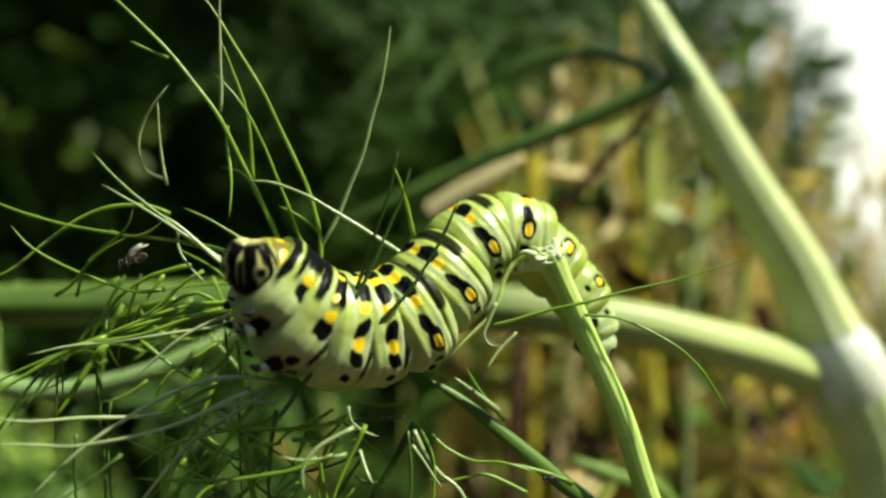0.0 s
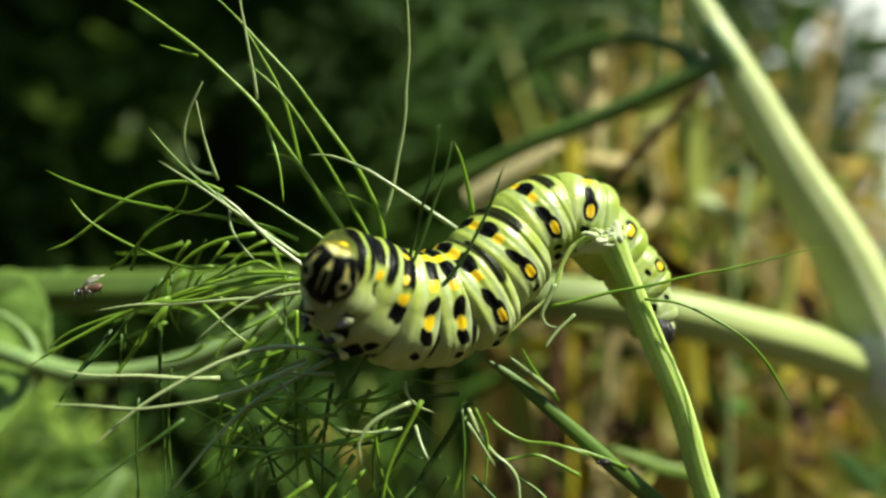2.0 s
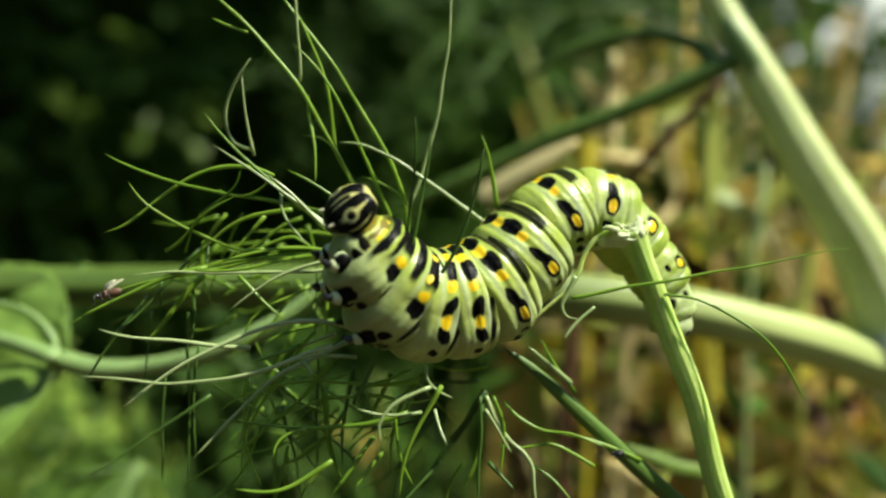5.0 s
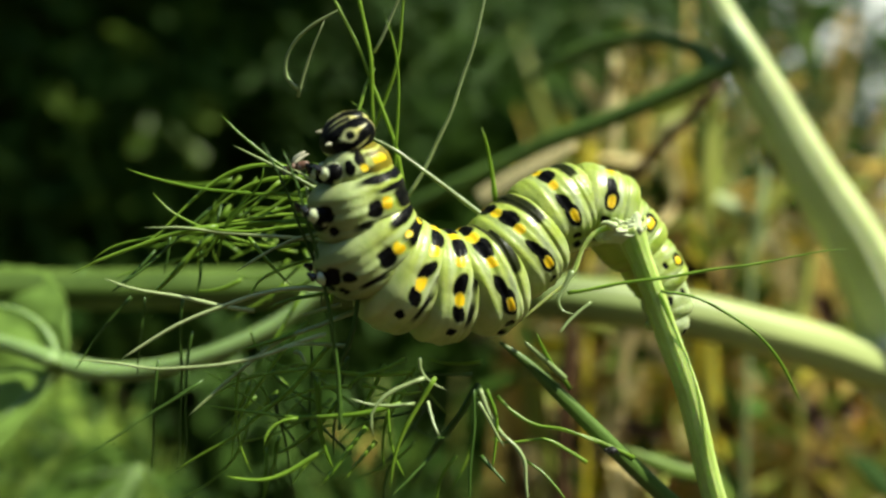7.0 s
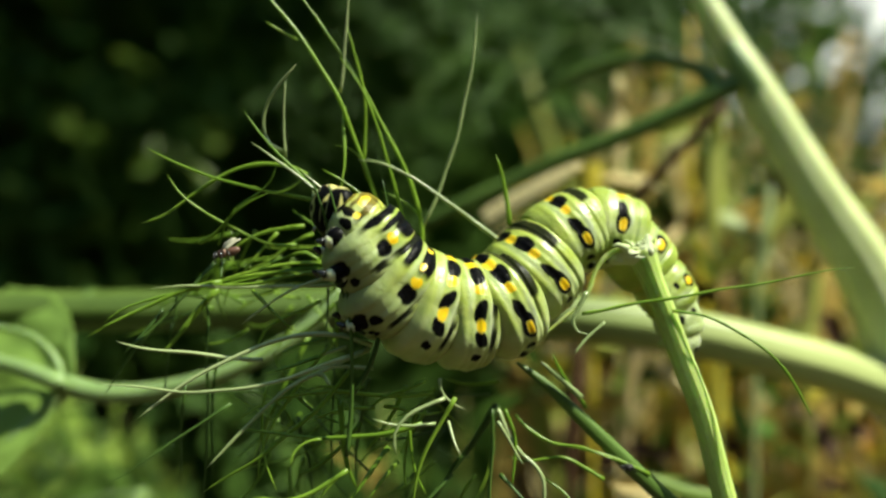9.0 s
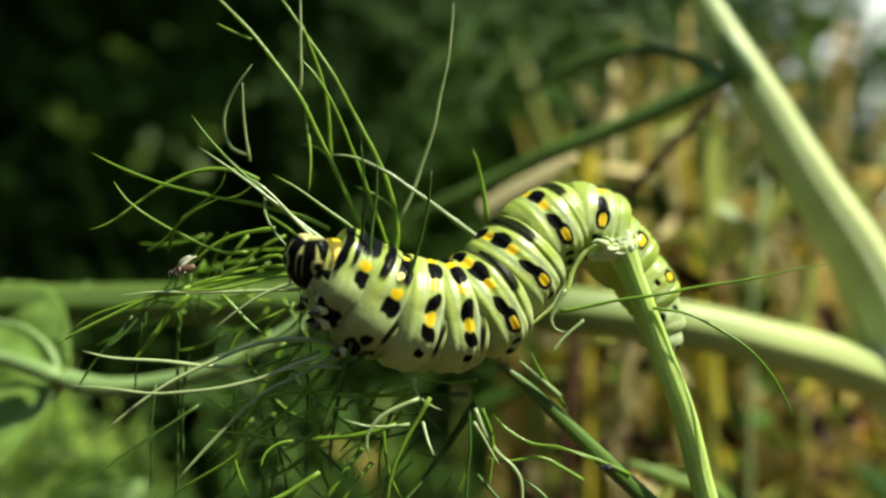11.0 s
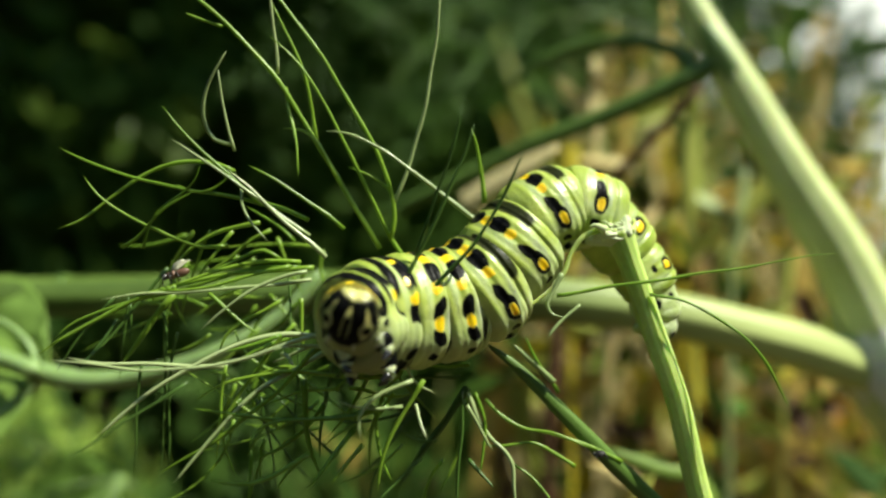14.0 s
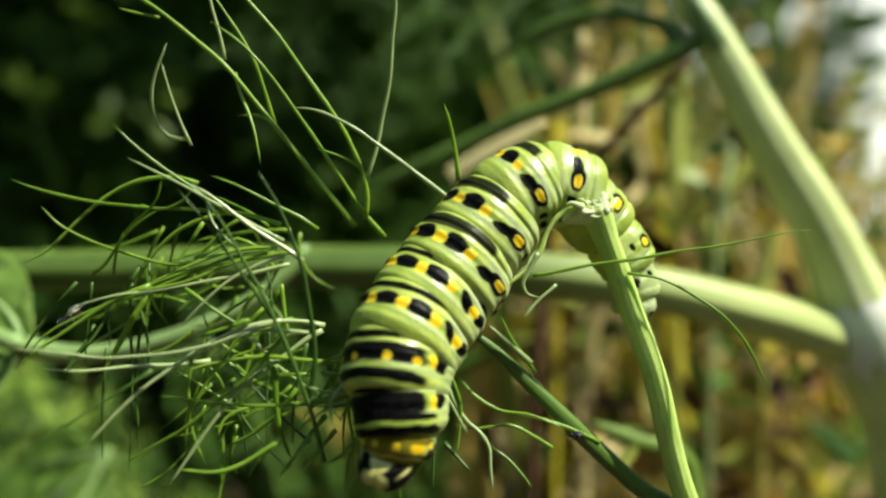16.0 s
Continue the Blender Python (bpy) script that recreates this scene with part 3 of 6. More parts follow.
# ---------------------------------------------------------------- the still plant behind: stalk, branch, petiole
def build_stalk():
    ob = thing("fennel_stalk", place((74.99, 43, -37.16)), "thick pale green fennel stalk with a level side branch", "plant stalk")
    stem = [(83.27, 43, -120.76), (74.99, 43, -37.16), (69.03, 43, -19.12)] + [(61.65, 44, -0.92), (54.56, 45.2, 11.91), (48.07, 46.4, 24.84), (43.05, 47.8, 34.67), (36.91, 49.4, 47.43), (28.09, 51, 65.88)]
    stem[0] = (stem[0][0], stem[0][1], DOWN - 9)
    bm = bmesh.new()
    path = local_path(stem, ob.location, 12)
    node_at = place(stem[2]) - ob.location
    run = [0.0]
    for u, v in zip(path, path[1:]):
        run.append(run[-1] + (v - u).length)
    at = min(range(len(path)), key=lambda i: (path[i] - node_at).length)
    def girth(s):
        mm = s * run[-1] / MM - run[at] / MM                 # along the stem from the node
        return (5.1 - 0.046 * max(0, mm) + 1.1 * math.exp(-(mm / 7.5) ** 2)) * MM
    tube(bm, path, girth, 54, ribs=9)
    part("stem", bm, STEM_PALE, ob)
    sheath = []
    for u in np.linspace(-7, 10, 12):
        d = u * MM
        j = min(range(len(path)), key=lambda i: abs(run[i] - run[at] - d))
        sheath.append(path[j])
    clean = [sheath[0]]
    for p in sheath[1:]:
        if (p - clean[-1]).length > 1e-4:
            clean.append(p)
    # near-white wrap that carries the glare of the sunlit node
    bm = bmesh.new()
    tube(bm, smooth_path(clean, 5), lambda s: (4.2 + 2.3 * math.sin(math.pi * min(1, s)) ** 0.9) * MM, 24, ribs=12)
    part("leaf_sheath", bm, SHEATH_GLARE, ob, "swollen leaf sheath, sun glare painted whitish")
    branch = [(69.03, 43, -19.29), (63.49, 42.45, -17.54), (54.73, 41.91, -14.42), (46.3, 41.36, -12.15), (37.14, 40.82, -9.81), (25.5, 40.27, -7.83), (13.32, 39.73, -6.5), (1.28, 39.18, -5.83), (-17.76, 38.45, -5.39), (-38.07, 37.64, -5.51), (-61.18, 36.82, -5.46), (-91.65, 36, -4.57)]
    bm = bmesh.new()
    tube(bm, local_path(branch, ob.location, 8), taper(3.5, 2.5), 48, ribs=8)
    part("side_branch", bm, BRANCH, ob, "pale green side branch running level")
    # dark collars: a painted shadow band on the branch, a scar on the stem
    for pts, r in (([(-50.17, 37.6, -5.5), (-49.3, 37.6, -5.5)], 3.05), ([(46.59, 48, 29.27), (47.11, 48, 28.32)], 2.75)):
        bm = bmesh.new()
        tube(bm, local_path(pts, ob.location, 2), r * MM, 20)
        part("leaf_scar", bm, STALK_DARK, ob)
    # added wrap: shading on the stem at this joint is put into darker green
    bm = bmesh.new()
    tube(bm, local_path([(50.2, 45.2, 20.2), (47.2, 45.8, 25.6), (43.9, 46.6, 32.0), (41.4, 47.4, 37.2)], ob.location, 6), lambda q: (0.6 + 1.5 * math.sin(math.pi * q) ** 0.8) * MM, 18, ribs=6)
    part("leaf_sheath", bm, PETIOLE, ob, "added green wrap standing for shade where leaf stalks join")
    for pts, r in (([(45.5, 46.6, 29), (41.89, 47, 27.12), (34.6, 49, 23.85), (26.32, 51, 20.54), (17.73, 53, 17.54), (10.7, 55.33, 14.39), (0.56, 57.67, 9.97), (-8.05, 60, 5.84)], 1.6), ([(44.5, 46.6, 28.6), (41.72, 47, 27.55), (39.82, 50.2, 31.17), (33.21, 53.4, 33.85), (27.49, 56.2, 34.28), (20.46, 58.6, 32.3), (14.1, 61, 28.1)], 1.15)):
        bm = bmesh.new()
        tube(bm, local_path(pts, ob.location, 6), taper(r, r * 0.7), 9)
        part("leaf_stalk", bm, STALK_DARK, ob, "leaf stalk with its shade painted dark green")


build_stalk()
twig = thing("twig", place((45.43, 59, 25.56)), "thin brown withered twig caught between the reeds", "twig")
bm = bmesh.new()
tube(bm, local_path([(46.66, 59, 27.65), (39.85, 60, 20.41), (35.34, 61, 15.55), (31.24, 62, 10.8), (25.11, 63, 2.06), (21.36, 64, -25.61), (20.52, 65, -95.55)], twig.location, 5), taper(0.9, 0.7), 7, wobble=0.3)
part("wood", bm, BROWN, twig)


def leaf_sheet(at, aim, face, length, low, high, seed, crinkle=1.0):
    """A wrinkled blade fanning out from the end of its stalk; low and high shape its two margins."""
    aim = aim.normalized()
    over = (face - aim * aim.dot(face)).normalized()
    cross = over.cross(aim)
    bm = bmesh.new()
    n, m = 44, 22
    grid = []
    for i in range(n + 1):
        phi = -85 + 170 * i / n
        edge = length * max(0.03, math.cos(radians(phi * 90 / 85.5))) ** (high if phi > 0 else low)
        edge *= 1 + 0.05 * noise.noise(Vector((i * 0.45, seed, 0)))
        row = []
        for j in range(m + 1):
            r = edge * j / m
            u, v = r * math.cos(radians(phi)), r * math.sin(radians(phi))
            rib = min(abs(math.sin(radians((phi - k) * 1.0))) * r for k in (0, 38, -38))
            lift = 0.9 * min(1, rib / 3) + 1.3 * crinkle * noise.noise(Vector((u * 0.28, v * 0.28, seed))) + 0.9 * crinkle * noise.noise(Vector((u * 0.8, v * 0.8, seed))) - 0.012 * u * u * 0.3
            row.append(bm.verts.new(at + (aim * u + cross * v + over * lift) * MM))
        grid.append(row)
    for i in range(n):
        for j in range(m):
            bm.faces.new((grid[i][j], grid[i][j + 1], grid[i + 1][j + 1], grid[i + 1][j]) if j else (grid[i][0], grid[i][1], grid[i + 1][1]))
    bmesh.ops.remove_doubles(bm, verts=bm.verts, dist=1e-6)
    bmesh.ops.solidify(bm, geom=bm.faces[:], thickness=0.00025)
    return bm


def build_petiole():
    ob = thing("broad_leaf", place((-46.84, 25, -13.86)), "broad green leaf with pale forked veins on a long pale stalk", "leaf", "broad leaves behind")
    lines = [([(-70.59, 28.6, -8.54), (-58.99, 26.2, -10.41), (-51.49, 24.1, -11.82), (-45.43, 22.3, -13.45)], 0.6, 1.1), ([(-46.84, 25, -13.86), (-41.43, 24.49, -14.89), (-35.73, 23.97, -14.59), (-29.42, 23.46, -13.15), (-24, 23.46, -11.12), (-19.37, 23.97, -8.66), (-15.36, 24.49, -5.42), (-12.69, 25, -2)], 1.25, 0.95),
             ([(-46.84, 25, -13.86), (-48.92, 24.4, -17.06), (-51.99, 23.8, -20.01), (-57.05, 23.2, -24.26)], 0.95, 0.5), ([(-46.84, 25, -13.86), (-48.54, 25.6, -10.49), (-51.65, 26.2, -8.04), (-57.97, 26.8, -6.62)], 0.5, 0.3)]
    for pts, r0, r1 in lines:
        bm = bmesh.new()
        tube(bm, local_path(pts, ob.location), taper(r0, r1, 0.05), 12)
        part("stalk", bm, PETIOLE, ob)
    part("blade", leaf_sheet(place(lines[1][0][0]) - ob.location + Vector((0, 0.0016, -0.0004)), Vector((-1, 0.12, -0.12)), Vector((0.15, -0.8, 0.6)), 31, 0.7, 0.9, 41, 0.45), LEAF_BROAD, ob)


def broad_leaf(root, node, aim, face, length, low, high, seed, mat, label):
    """A broad wrinkled leaf on its stalk."""
    ob = thing("broad_leaf", place(root), label, "leaf", "broad leaves behind")
    bm = bmesh.new()
    mid = [(r + n) / 2 + (4 if k == 1 else 0) for k, (r, n) in enumerate(zip(root, node))]
    tube(bm, local_path([root, mid, node], ob.location), taper(1.3, 0.9, 0.05), 9)
    part("stalk", bm, PETIOLE, ob)
    at = place(node) - ob.location
    part("blade", leaf_sheet(at, Vector(aim), Vector(face), length, low, high, seed), mat, ob)
    aim = Vector(aim).normalized()
    over = (Vector(face) - aim * aim.dot(Vector(face))).normalized()
    cross = over.cross(aim)
    for a, share in ((0, 0.9), (38, 0.6), (-38, 0.6)):
        d = aim * math.cos(radians(a)) + cross * math.sin(radians(a))
        bm = bmesh.new()
        tube(bm, smooth_path([at, at + d * (length * share * 0.5 * MM) + over * 0.0006, at + d * (length * share * MM)], 5), taper(0.7, 0.25), 7)
        part("vein", bm, PETIOLE, ob)


build_petiole()
LOW_LEAF = "broad wrinkled green leaf, low among feathery ones"
broad_leaf((-70, 80, -120), (-52, 62, -38), (-0.75, -0.1, -0.65), (0.1, -0.45, 0.85), 34, 0.8, 0.9, 51, LEAF_BROAD, LOW_LEAF)
far_frond([(-70.11, 124, -138.91), (-80.83, 118.75, -78.72), (-82.63, 113.5, -57.32), (-88.17, 108.25, -42.36), (-93.22, 103, -33.35)], 20, FROND_SOFT, 3, "soft bright green feathery fennel leaf, low among others", count=11)
far_frond([(-30, 95, -120), (-44, 88, -70), (-55, 80, -48), (-66, 74, -38), (-76, 70, -33)], 17, FROND_SHADED, 16, "feathery fennel leaf, its shade put into a dim green", count=9)
SOFT = "soft bright green feathery fennel leaf, low among others"
far_frond([(-39.14, 103, -110.6), (-60.01, 100.2, -58.11), (-75.18, 97.4, -43.44), (-92.23, 94.6, -36.57), (-106.23, 91.8, -33.53)], 21, FROND_SOFT, 1, SOFT, count=11)
far_frond([(-54.18, 110, -128.62), (-73.26, 107.55, -73.92), (-91.78, 105.1, -55.93), (-111.01, 102.65, -48.7), (-124.58, 100.2, -46.72)], 24, FROND_SOFT, 2, SOFT, count=11)
far_frond([(-98.2, 117, -133.77), (-106.92, 115.25, -77.22), (-111.36, 113.5, -62.79), (-114.33, 111.75, -48.63), (-118.56, 110, -28.03)], 18, FROND_SOFT, 4, SOFT, count=11)
far_frond([(-47.24, 114.2, -131.71), (-65.17, 110.7, -75.27), (-75.75, 107.2, -60.58), (-91.02, 103.7, -46.42), (-103.06, 100.2, -40.39)], 22, FROND_SOFT, 11, SOFT, count=11)
far_frond([(-25.75, 85, -110.25), (-28.05, 85, -52.77), (-34.95, 85, -32.07), (-41.85, 85, -22.88), (-46.44, 85, -18.28)], 14, FROND_SHADED, 5, "feathery fennel leaf, its shade put into a dim green")
far_frond([(67.86, 125, 49.66), (52.59, 122.5, 57.62), (37.71, 120, 59.69), (20.42, 117.5, 53.29), (9.1, 115, 44.28)], 20, FROND_SHADED, 6, "feathery fennel leaf, its shade put into a dim green", r=0.4)
far_frond([(79.83, 145, 80.63), (62.98, 142.5, 76.49), (41.79, 140, 78.71), (18, 137.5, 71.55), (-0.61, 135, 58.4)], 26, FROND_SHADED, 7, "feathery fennel leaf, its shade put into a dim green", r=0.45)
far_frond([(46.89, 165, 98.89), (25.46, 162.5, 83.87), (7.93, 160, 69.15), (-7.5, 157.5, 54.74), (-15.85, 155, 37.26)], 26, FROND_SHADED, 14, "feathery fennel leaf, its shade put into a dim green", r=0.5)
far_frond([(22.23, 185, 115.15), (-4.55, 182.5, 95.03), (-27.04, 180, 79.05), (-41.63, 177.5, 61.52), (-48.56, 175, 44.33)], 26, FROND_SHADED, 15, "feathery fennel leaf, its shade put into a dim green", r=0.5)
far_frond([(78.08, 115, 19.45), (74.62, 113.33, 38.41), (69.87, 111.67, 54.29), (67.87, 110, 69.88)], 18, FROND_SHADED, 8, "feathery fennel leaf, its shade put into a dim green", r=0.4)
far_frond([(128.02, 175, -10.85), (124.43, 171.67, 25.57), (117.31, 168.33, 50.25), (108.58, 165, 67.16)], 20, FROND_SHADED, 9, "feathery fennel leaf, its shade put into a dim green", r=0.45)



# ---------------------------------------------------------------- the swaying plant
PIVOT = place((16.26, 0, 2.18))
# seconds, shift in millimetres, turn in degrees
SWAY = (
    (0, (-2.56, -0.57, -1.37), -4.61),
    (0.5, (-3.12, -1.69, -1.47), -3.99),
    (1, (-1.5, -1.65, -0.78), -2.85),
    (1.5, (0.71, -0.48, -0.76), -2.52),
    (2, (-0.64, -0.9, -0.87), -2.90),
    (2.5, (-1.25, -1.19, -0.93), -2.80),
    (3, (-1.61, -0.99, -1.07), -3.12),
    (3.5, (-1.19, -0.77, -0.75), -2.19),
    (4, (-0.72, -0.01, -0.84), -1.99),
    (6.5, (0.91, 0.4, -0.05), -0.05),
    (7, (0, 0, 0), 0.00),
    (7.5, (-0.74, -0.6, -0.3), 0.23),
    (8, (-1.66, 0.11, -1.27), -1.50),
    (8.5, (-0.78, 0.64, -0.67), -1.26),
    (9, (1.07, 2.14, -0.14), -0.56),
    (11.5, (-0.96, 0.23, -0.62), -0.47),
    (12, (-0.05, 0.08, -0.22), 0.42),
    (12.5, (-0.26, -0.14, -0.46), 0.39),
    (13, (-0.44, -1.3, 0.13), 0.74),
    (13.5, (0.85, -1.7, 0.49), 0.98),
    (14, (0.48, -0.46, -0.14), 1.00),
    (14.5, (-1.4, -2.26, -0.85), 0.36),
    (15, (-1.59, -2.47, -0.47), -0.68),
    (15.5, (-1.23, -2.41, -0.73), 0.04),
    (16, (-0.73, -2.12, -0.4), 0.28),
)


def sway(shift, turn):
    return Matrix.Translation(PIVOT + Vector(shift) * MM) @ Matrix.Rotation(radians(turn), 4, "Y") @ Matrix.Translation(-PIVOT)


def sway_rows(ob):
    rest = Matrix.Translation(ob.location)
    return [(t, sway(s, a) @ rest) for t, s, a in SWAY]


swaying = []


def build_cut_stem():
    pts = [(51.78, 1.5, -110.04), (32.25, 1.17, -43.56), (24.22, 0.83, -22.25), (21.84, 0.5, -13), (19.78, 0.5, -7.23), (18.12, 0.5, -2.46), (16.47, 0.5, 1.86)]
    ob = thing("bitten_fennel", place(pts[-1]), "fresh green fennel stem bitten off at the top", "plant")
    pts[0] = (pts[0][0], pts[0][1], DOWN - 9)
    bm = bmesh.new()
    tube(bm, local_path(pts, ob.location, 10), lambda s: (1.75 - 0.58 * s + 0.4 * max(0, (s - 0.995) / 0.005)) * 0.86 * MM, 56, ribs=11)
    part("stem", bm, STEM_NEAR, ob)
    rnd = random.Random(3)
    # lumpy knuckle of bitten tissue, drawn out to one side, with a torn peak
    bm = bmesh.new()
    bmesh.ops.create_icosphere(bm, subdivisions=5, radius=1)
    for v in bm.verts:
        c = v.co.copy()
        lump = 1 + 0.22 * noise.noise(c * 1.9) + 0.12 * noise.noise(c * 4.3) + 0.05 * noise.noise(c * 11)
        droop = 0.5 * max(0.0, -c.x) ** 2
        peak = 1.3 * math.exp(-((c.x - 0.62) / 0.25) ** 2) * max(0.0, c.z)
        v.co = Vector((c.x * 2.15 * lump - 0.55, c.y * 1.35 * lump, (c.z * 1.0 * lump + peak - droop) * 0.95 - 0.35)) * MM
    part("chewed_rim", bm, CUT_PITH, ob, "pale frayed bitten end")
    for k in range(12):
        a = rnd.uniform(0, 6.28)
        p = Vector((1.5 * math.cos(a) - 0.5, 1.0 * math.sin(a), 0.3)) * MM
        e = p + Vector((rnd.gauss(-0.3, .6), rnd.gauss(-.2, .4), rnd.uniform(0.1, 0.7))) * MM
        bm = bmesh.new()
        tube(bm, smooth_path([p - Vector((0, 0, 0.6 * MM)), p.lerp(e, 0.5) + Vector((rnd.gauss(0, .15), 0, .1)) * MM, e], 3), taper(rnd.uniform(.12, .24), .06), 6)
        part("shred", bm, CUT_PITH, ob)
    for pts, r0, r1, mat in (([(16.04, -0.4, 1.93), (14.62, -0.56, 2.02), (13.11, -0.71, 1.23), (12.09, -0.87, -0.2), (11.47, -1.03, -1.91), (10.32, -1.19, -3.37), (8.83, -1.34, -4.59), (6.86, -1.5, -6.08)], 0.26, 0.13, STEM_NEAR),
                             ([(11.25, -1.2, -2), (10.53, -1.4, -3.46), (10.01, -1.6, -4.57), (10.37, -1.8, -5.42), (11.3, -2, -5.65)], 0.2, 0.1, THREAD_HIGHLIT),
                             ([(12.71, -1.2, -4.5), (11.7, -1.63, -5.39), (10.8, -2.07, -6.32), (9.92, -2.5, -7.33)], 0.16, 0.12, THREAD_HIGHLIT),
                             ([(10.84, -1, -3.87), (13.47, -1.33, -3.27), (17.77, -1.67, -2.52), (22.5, -2, -1.88), (27.18, -2.33, -1.15), (30.38, -2.67, -0.53), (34.02, -3, -0.05)], 0.16, 0.07, THREAD),
                             ([(19.03, -0.5, -3.57), (21.89, -1, -4.18), (24.68, -1.5, -5.69), (26.91, -2, -7.4), (28.83, -2.5, -10.06), (30.03, -3, -13)], 0.12, 0.13, THREAD),
                             ([(17.49, 0, 1.79), (17.97, 0.5, 2.46), (18.01, 1, 3.09)], 0.3, 0.15, STEM_NEAR), ([(15.01, -1, 2.01), (14.13, -1, 2.4), (13.64, -1, 2.21)], 0.35, 0.12, CUT_PITH)):
        thread(pts, ob, mat, r0, r1, "side_leaflet")
    swaying.append(ob)


def build_leaf_stalk():
    pts = [(37.31, 3, -55.19), (28.25, 2.5, -29.95), (20.33, 2, -22.64), (15.24, 1.5, -17.79), (10.98, 1.33, -13.57), (7.4, 1.17, -10.09), (5.11, 1, -8.35)]
    ob = thing("leaf_stalk", place(pts[-1]), "grooved leaf stalk, its shade painted dark green, carrying the eaten leaf", "leaf stalk")
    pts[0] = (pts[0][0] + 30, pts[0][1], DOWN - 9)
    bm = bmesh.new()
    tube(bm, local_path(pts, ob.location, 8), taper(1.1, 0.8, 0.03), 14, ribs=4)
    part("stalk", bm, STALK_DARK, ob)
    for pts, r0, r1, mat in (([(17, 1, -18.77), (13.89, 0.67, -17.06), (10.82, 0.33, -16.07), (8.52, 0, -15.69)], 0.2, 0.1, THREAD), ([(10.84, 0.5, -11.6), (8.8, 0.25, -9.55), (7.17, 0, -8.12)], 0.3, 0.18, THREAD_HIGHLIT), ([(11.43, 1, -12.6), (9.66, 1, -10.07), (8.4, 1, -7.54)], 0.2, 0.12, THREAD),
                             ([(12.58, 0, -18.78), (10.86, 0, -17.67), (8.9, 0, -16.76), (5.47, 0, -17.1), (4.01, 0, -16.69)], 0.18, 0.1, THREAD), ([(3.31, 0.50, -12.50), (4.20, 0.25, -14.70), (5.28, 0.00, -16.39), (6.35, -0.25, -17.32), (6.97, -0.50, -18.34), (7.19, -0.75, -20.14), (7.46, -1.00, -22.02)], 0.2, 0.15, THREAD_HIGHLIT), ([(7.08, 0.50, -18.62), (8.77, 0.00, -19.63), (9.94, -0.50, -20.81), (10.84, -1.00, -22.02)], 0.14, 0.1, THREAD), ([(4.82, 0.50, -13.00), (6.04, 0.12, -14.17), (8.24, -0.25, -15.43), (10.66, -0.62, -15.74), (13.54, -1.00, -16.87)], 0.16, 0.1, THREAD), ([(3.92, 0.50, -12.50), (4.78, 0.00, -14.90), (4.65, -0.50, -17.25), (4.32, -1.00, -19.08)], 0.15, 0.1, THREAD), ([(2.81, 0.50, -12.50), (2.69, 0.00, -15.89), (2.37, -0.50, -19.23), (2.16, -1.00, -22.02)], 0.14, 0.1, THREAD_SHADED)):
        thread(pts, ob, mat, r0, r1)
    swaying.append(ob)
    speck = thing("black_beetle", place((14.9, 0, -17.73)), "tiny glossy black beetle sitting on the leaf stalk", "beetle")
    bm = bmesh.new()
    bmesh.ops.create_icosphere(bm, subdivisions=3, radius=0.42 * MM)
    for v in bm.verts:
        v.co.x *= 1.25
        v.co.z *= 0.75
    part("body", bm, FRASS, speck)
    bm = bmesh.new()
    bmesh.ops.create_icosphere(bm, subdivisions=2, radius=0.2 * MM, matrix=Matrix.Translation((-0.55 * MM, 0, 0)))
    part("head", bm, FRASS, speck)
    for k in (-1, 0, 1):
        for sgn in (-1, 1):
            bm = bmesh.new()
            tube(bm, smooth_path([Vector((k * .25, sgn * .2, -.1)) * MM, Vector((k * .4, sgn * .5, 0)) * MM, Vector((k * .5, sgn * .62, -.35)) * MM], 3), 0.04 * MM, 5)
            part("leg", bm, FRASS, speck)
    swaying.append(speck)


build_cut_stem()
build_leaf_stalk()


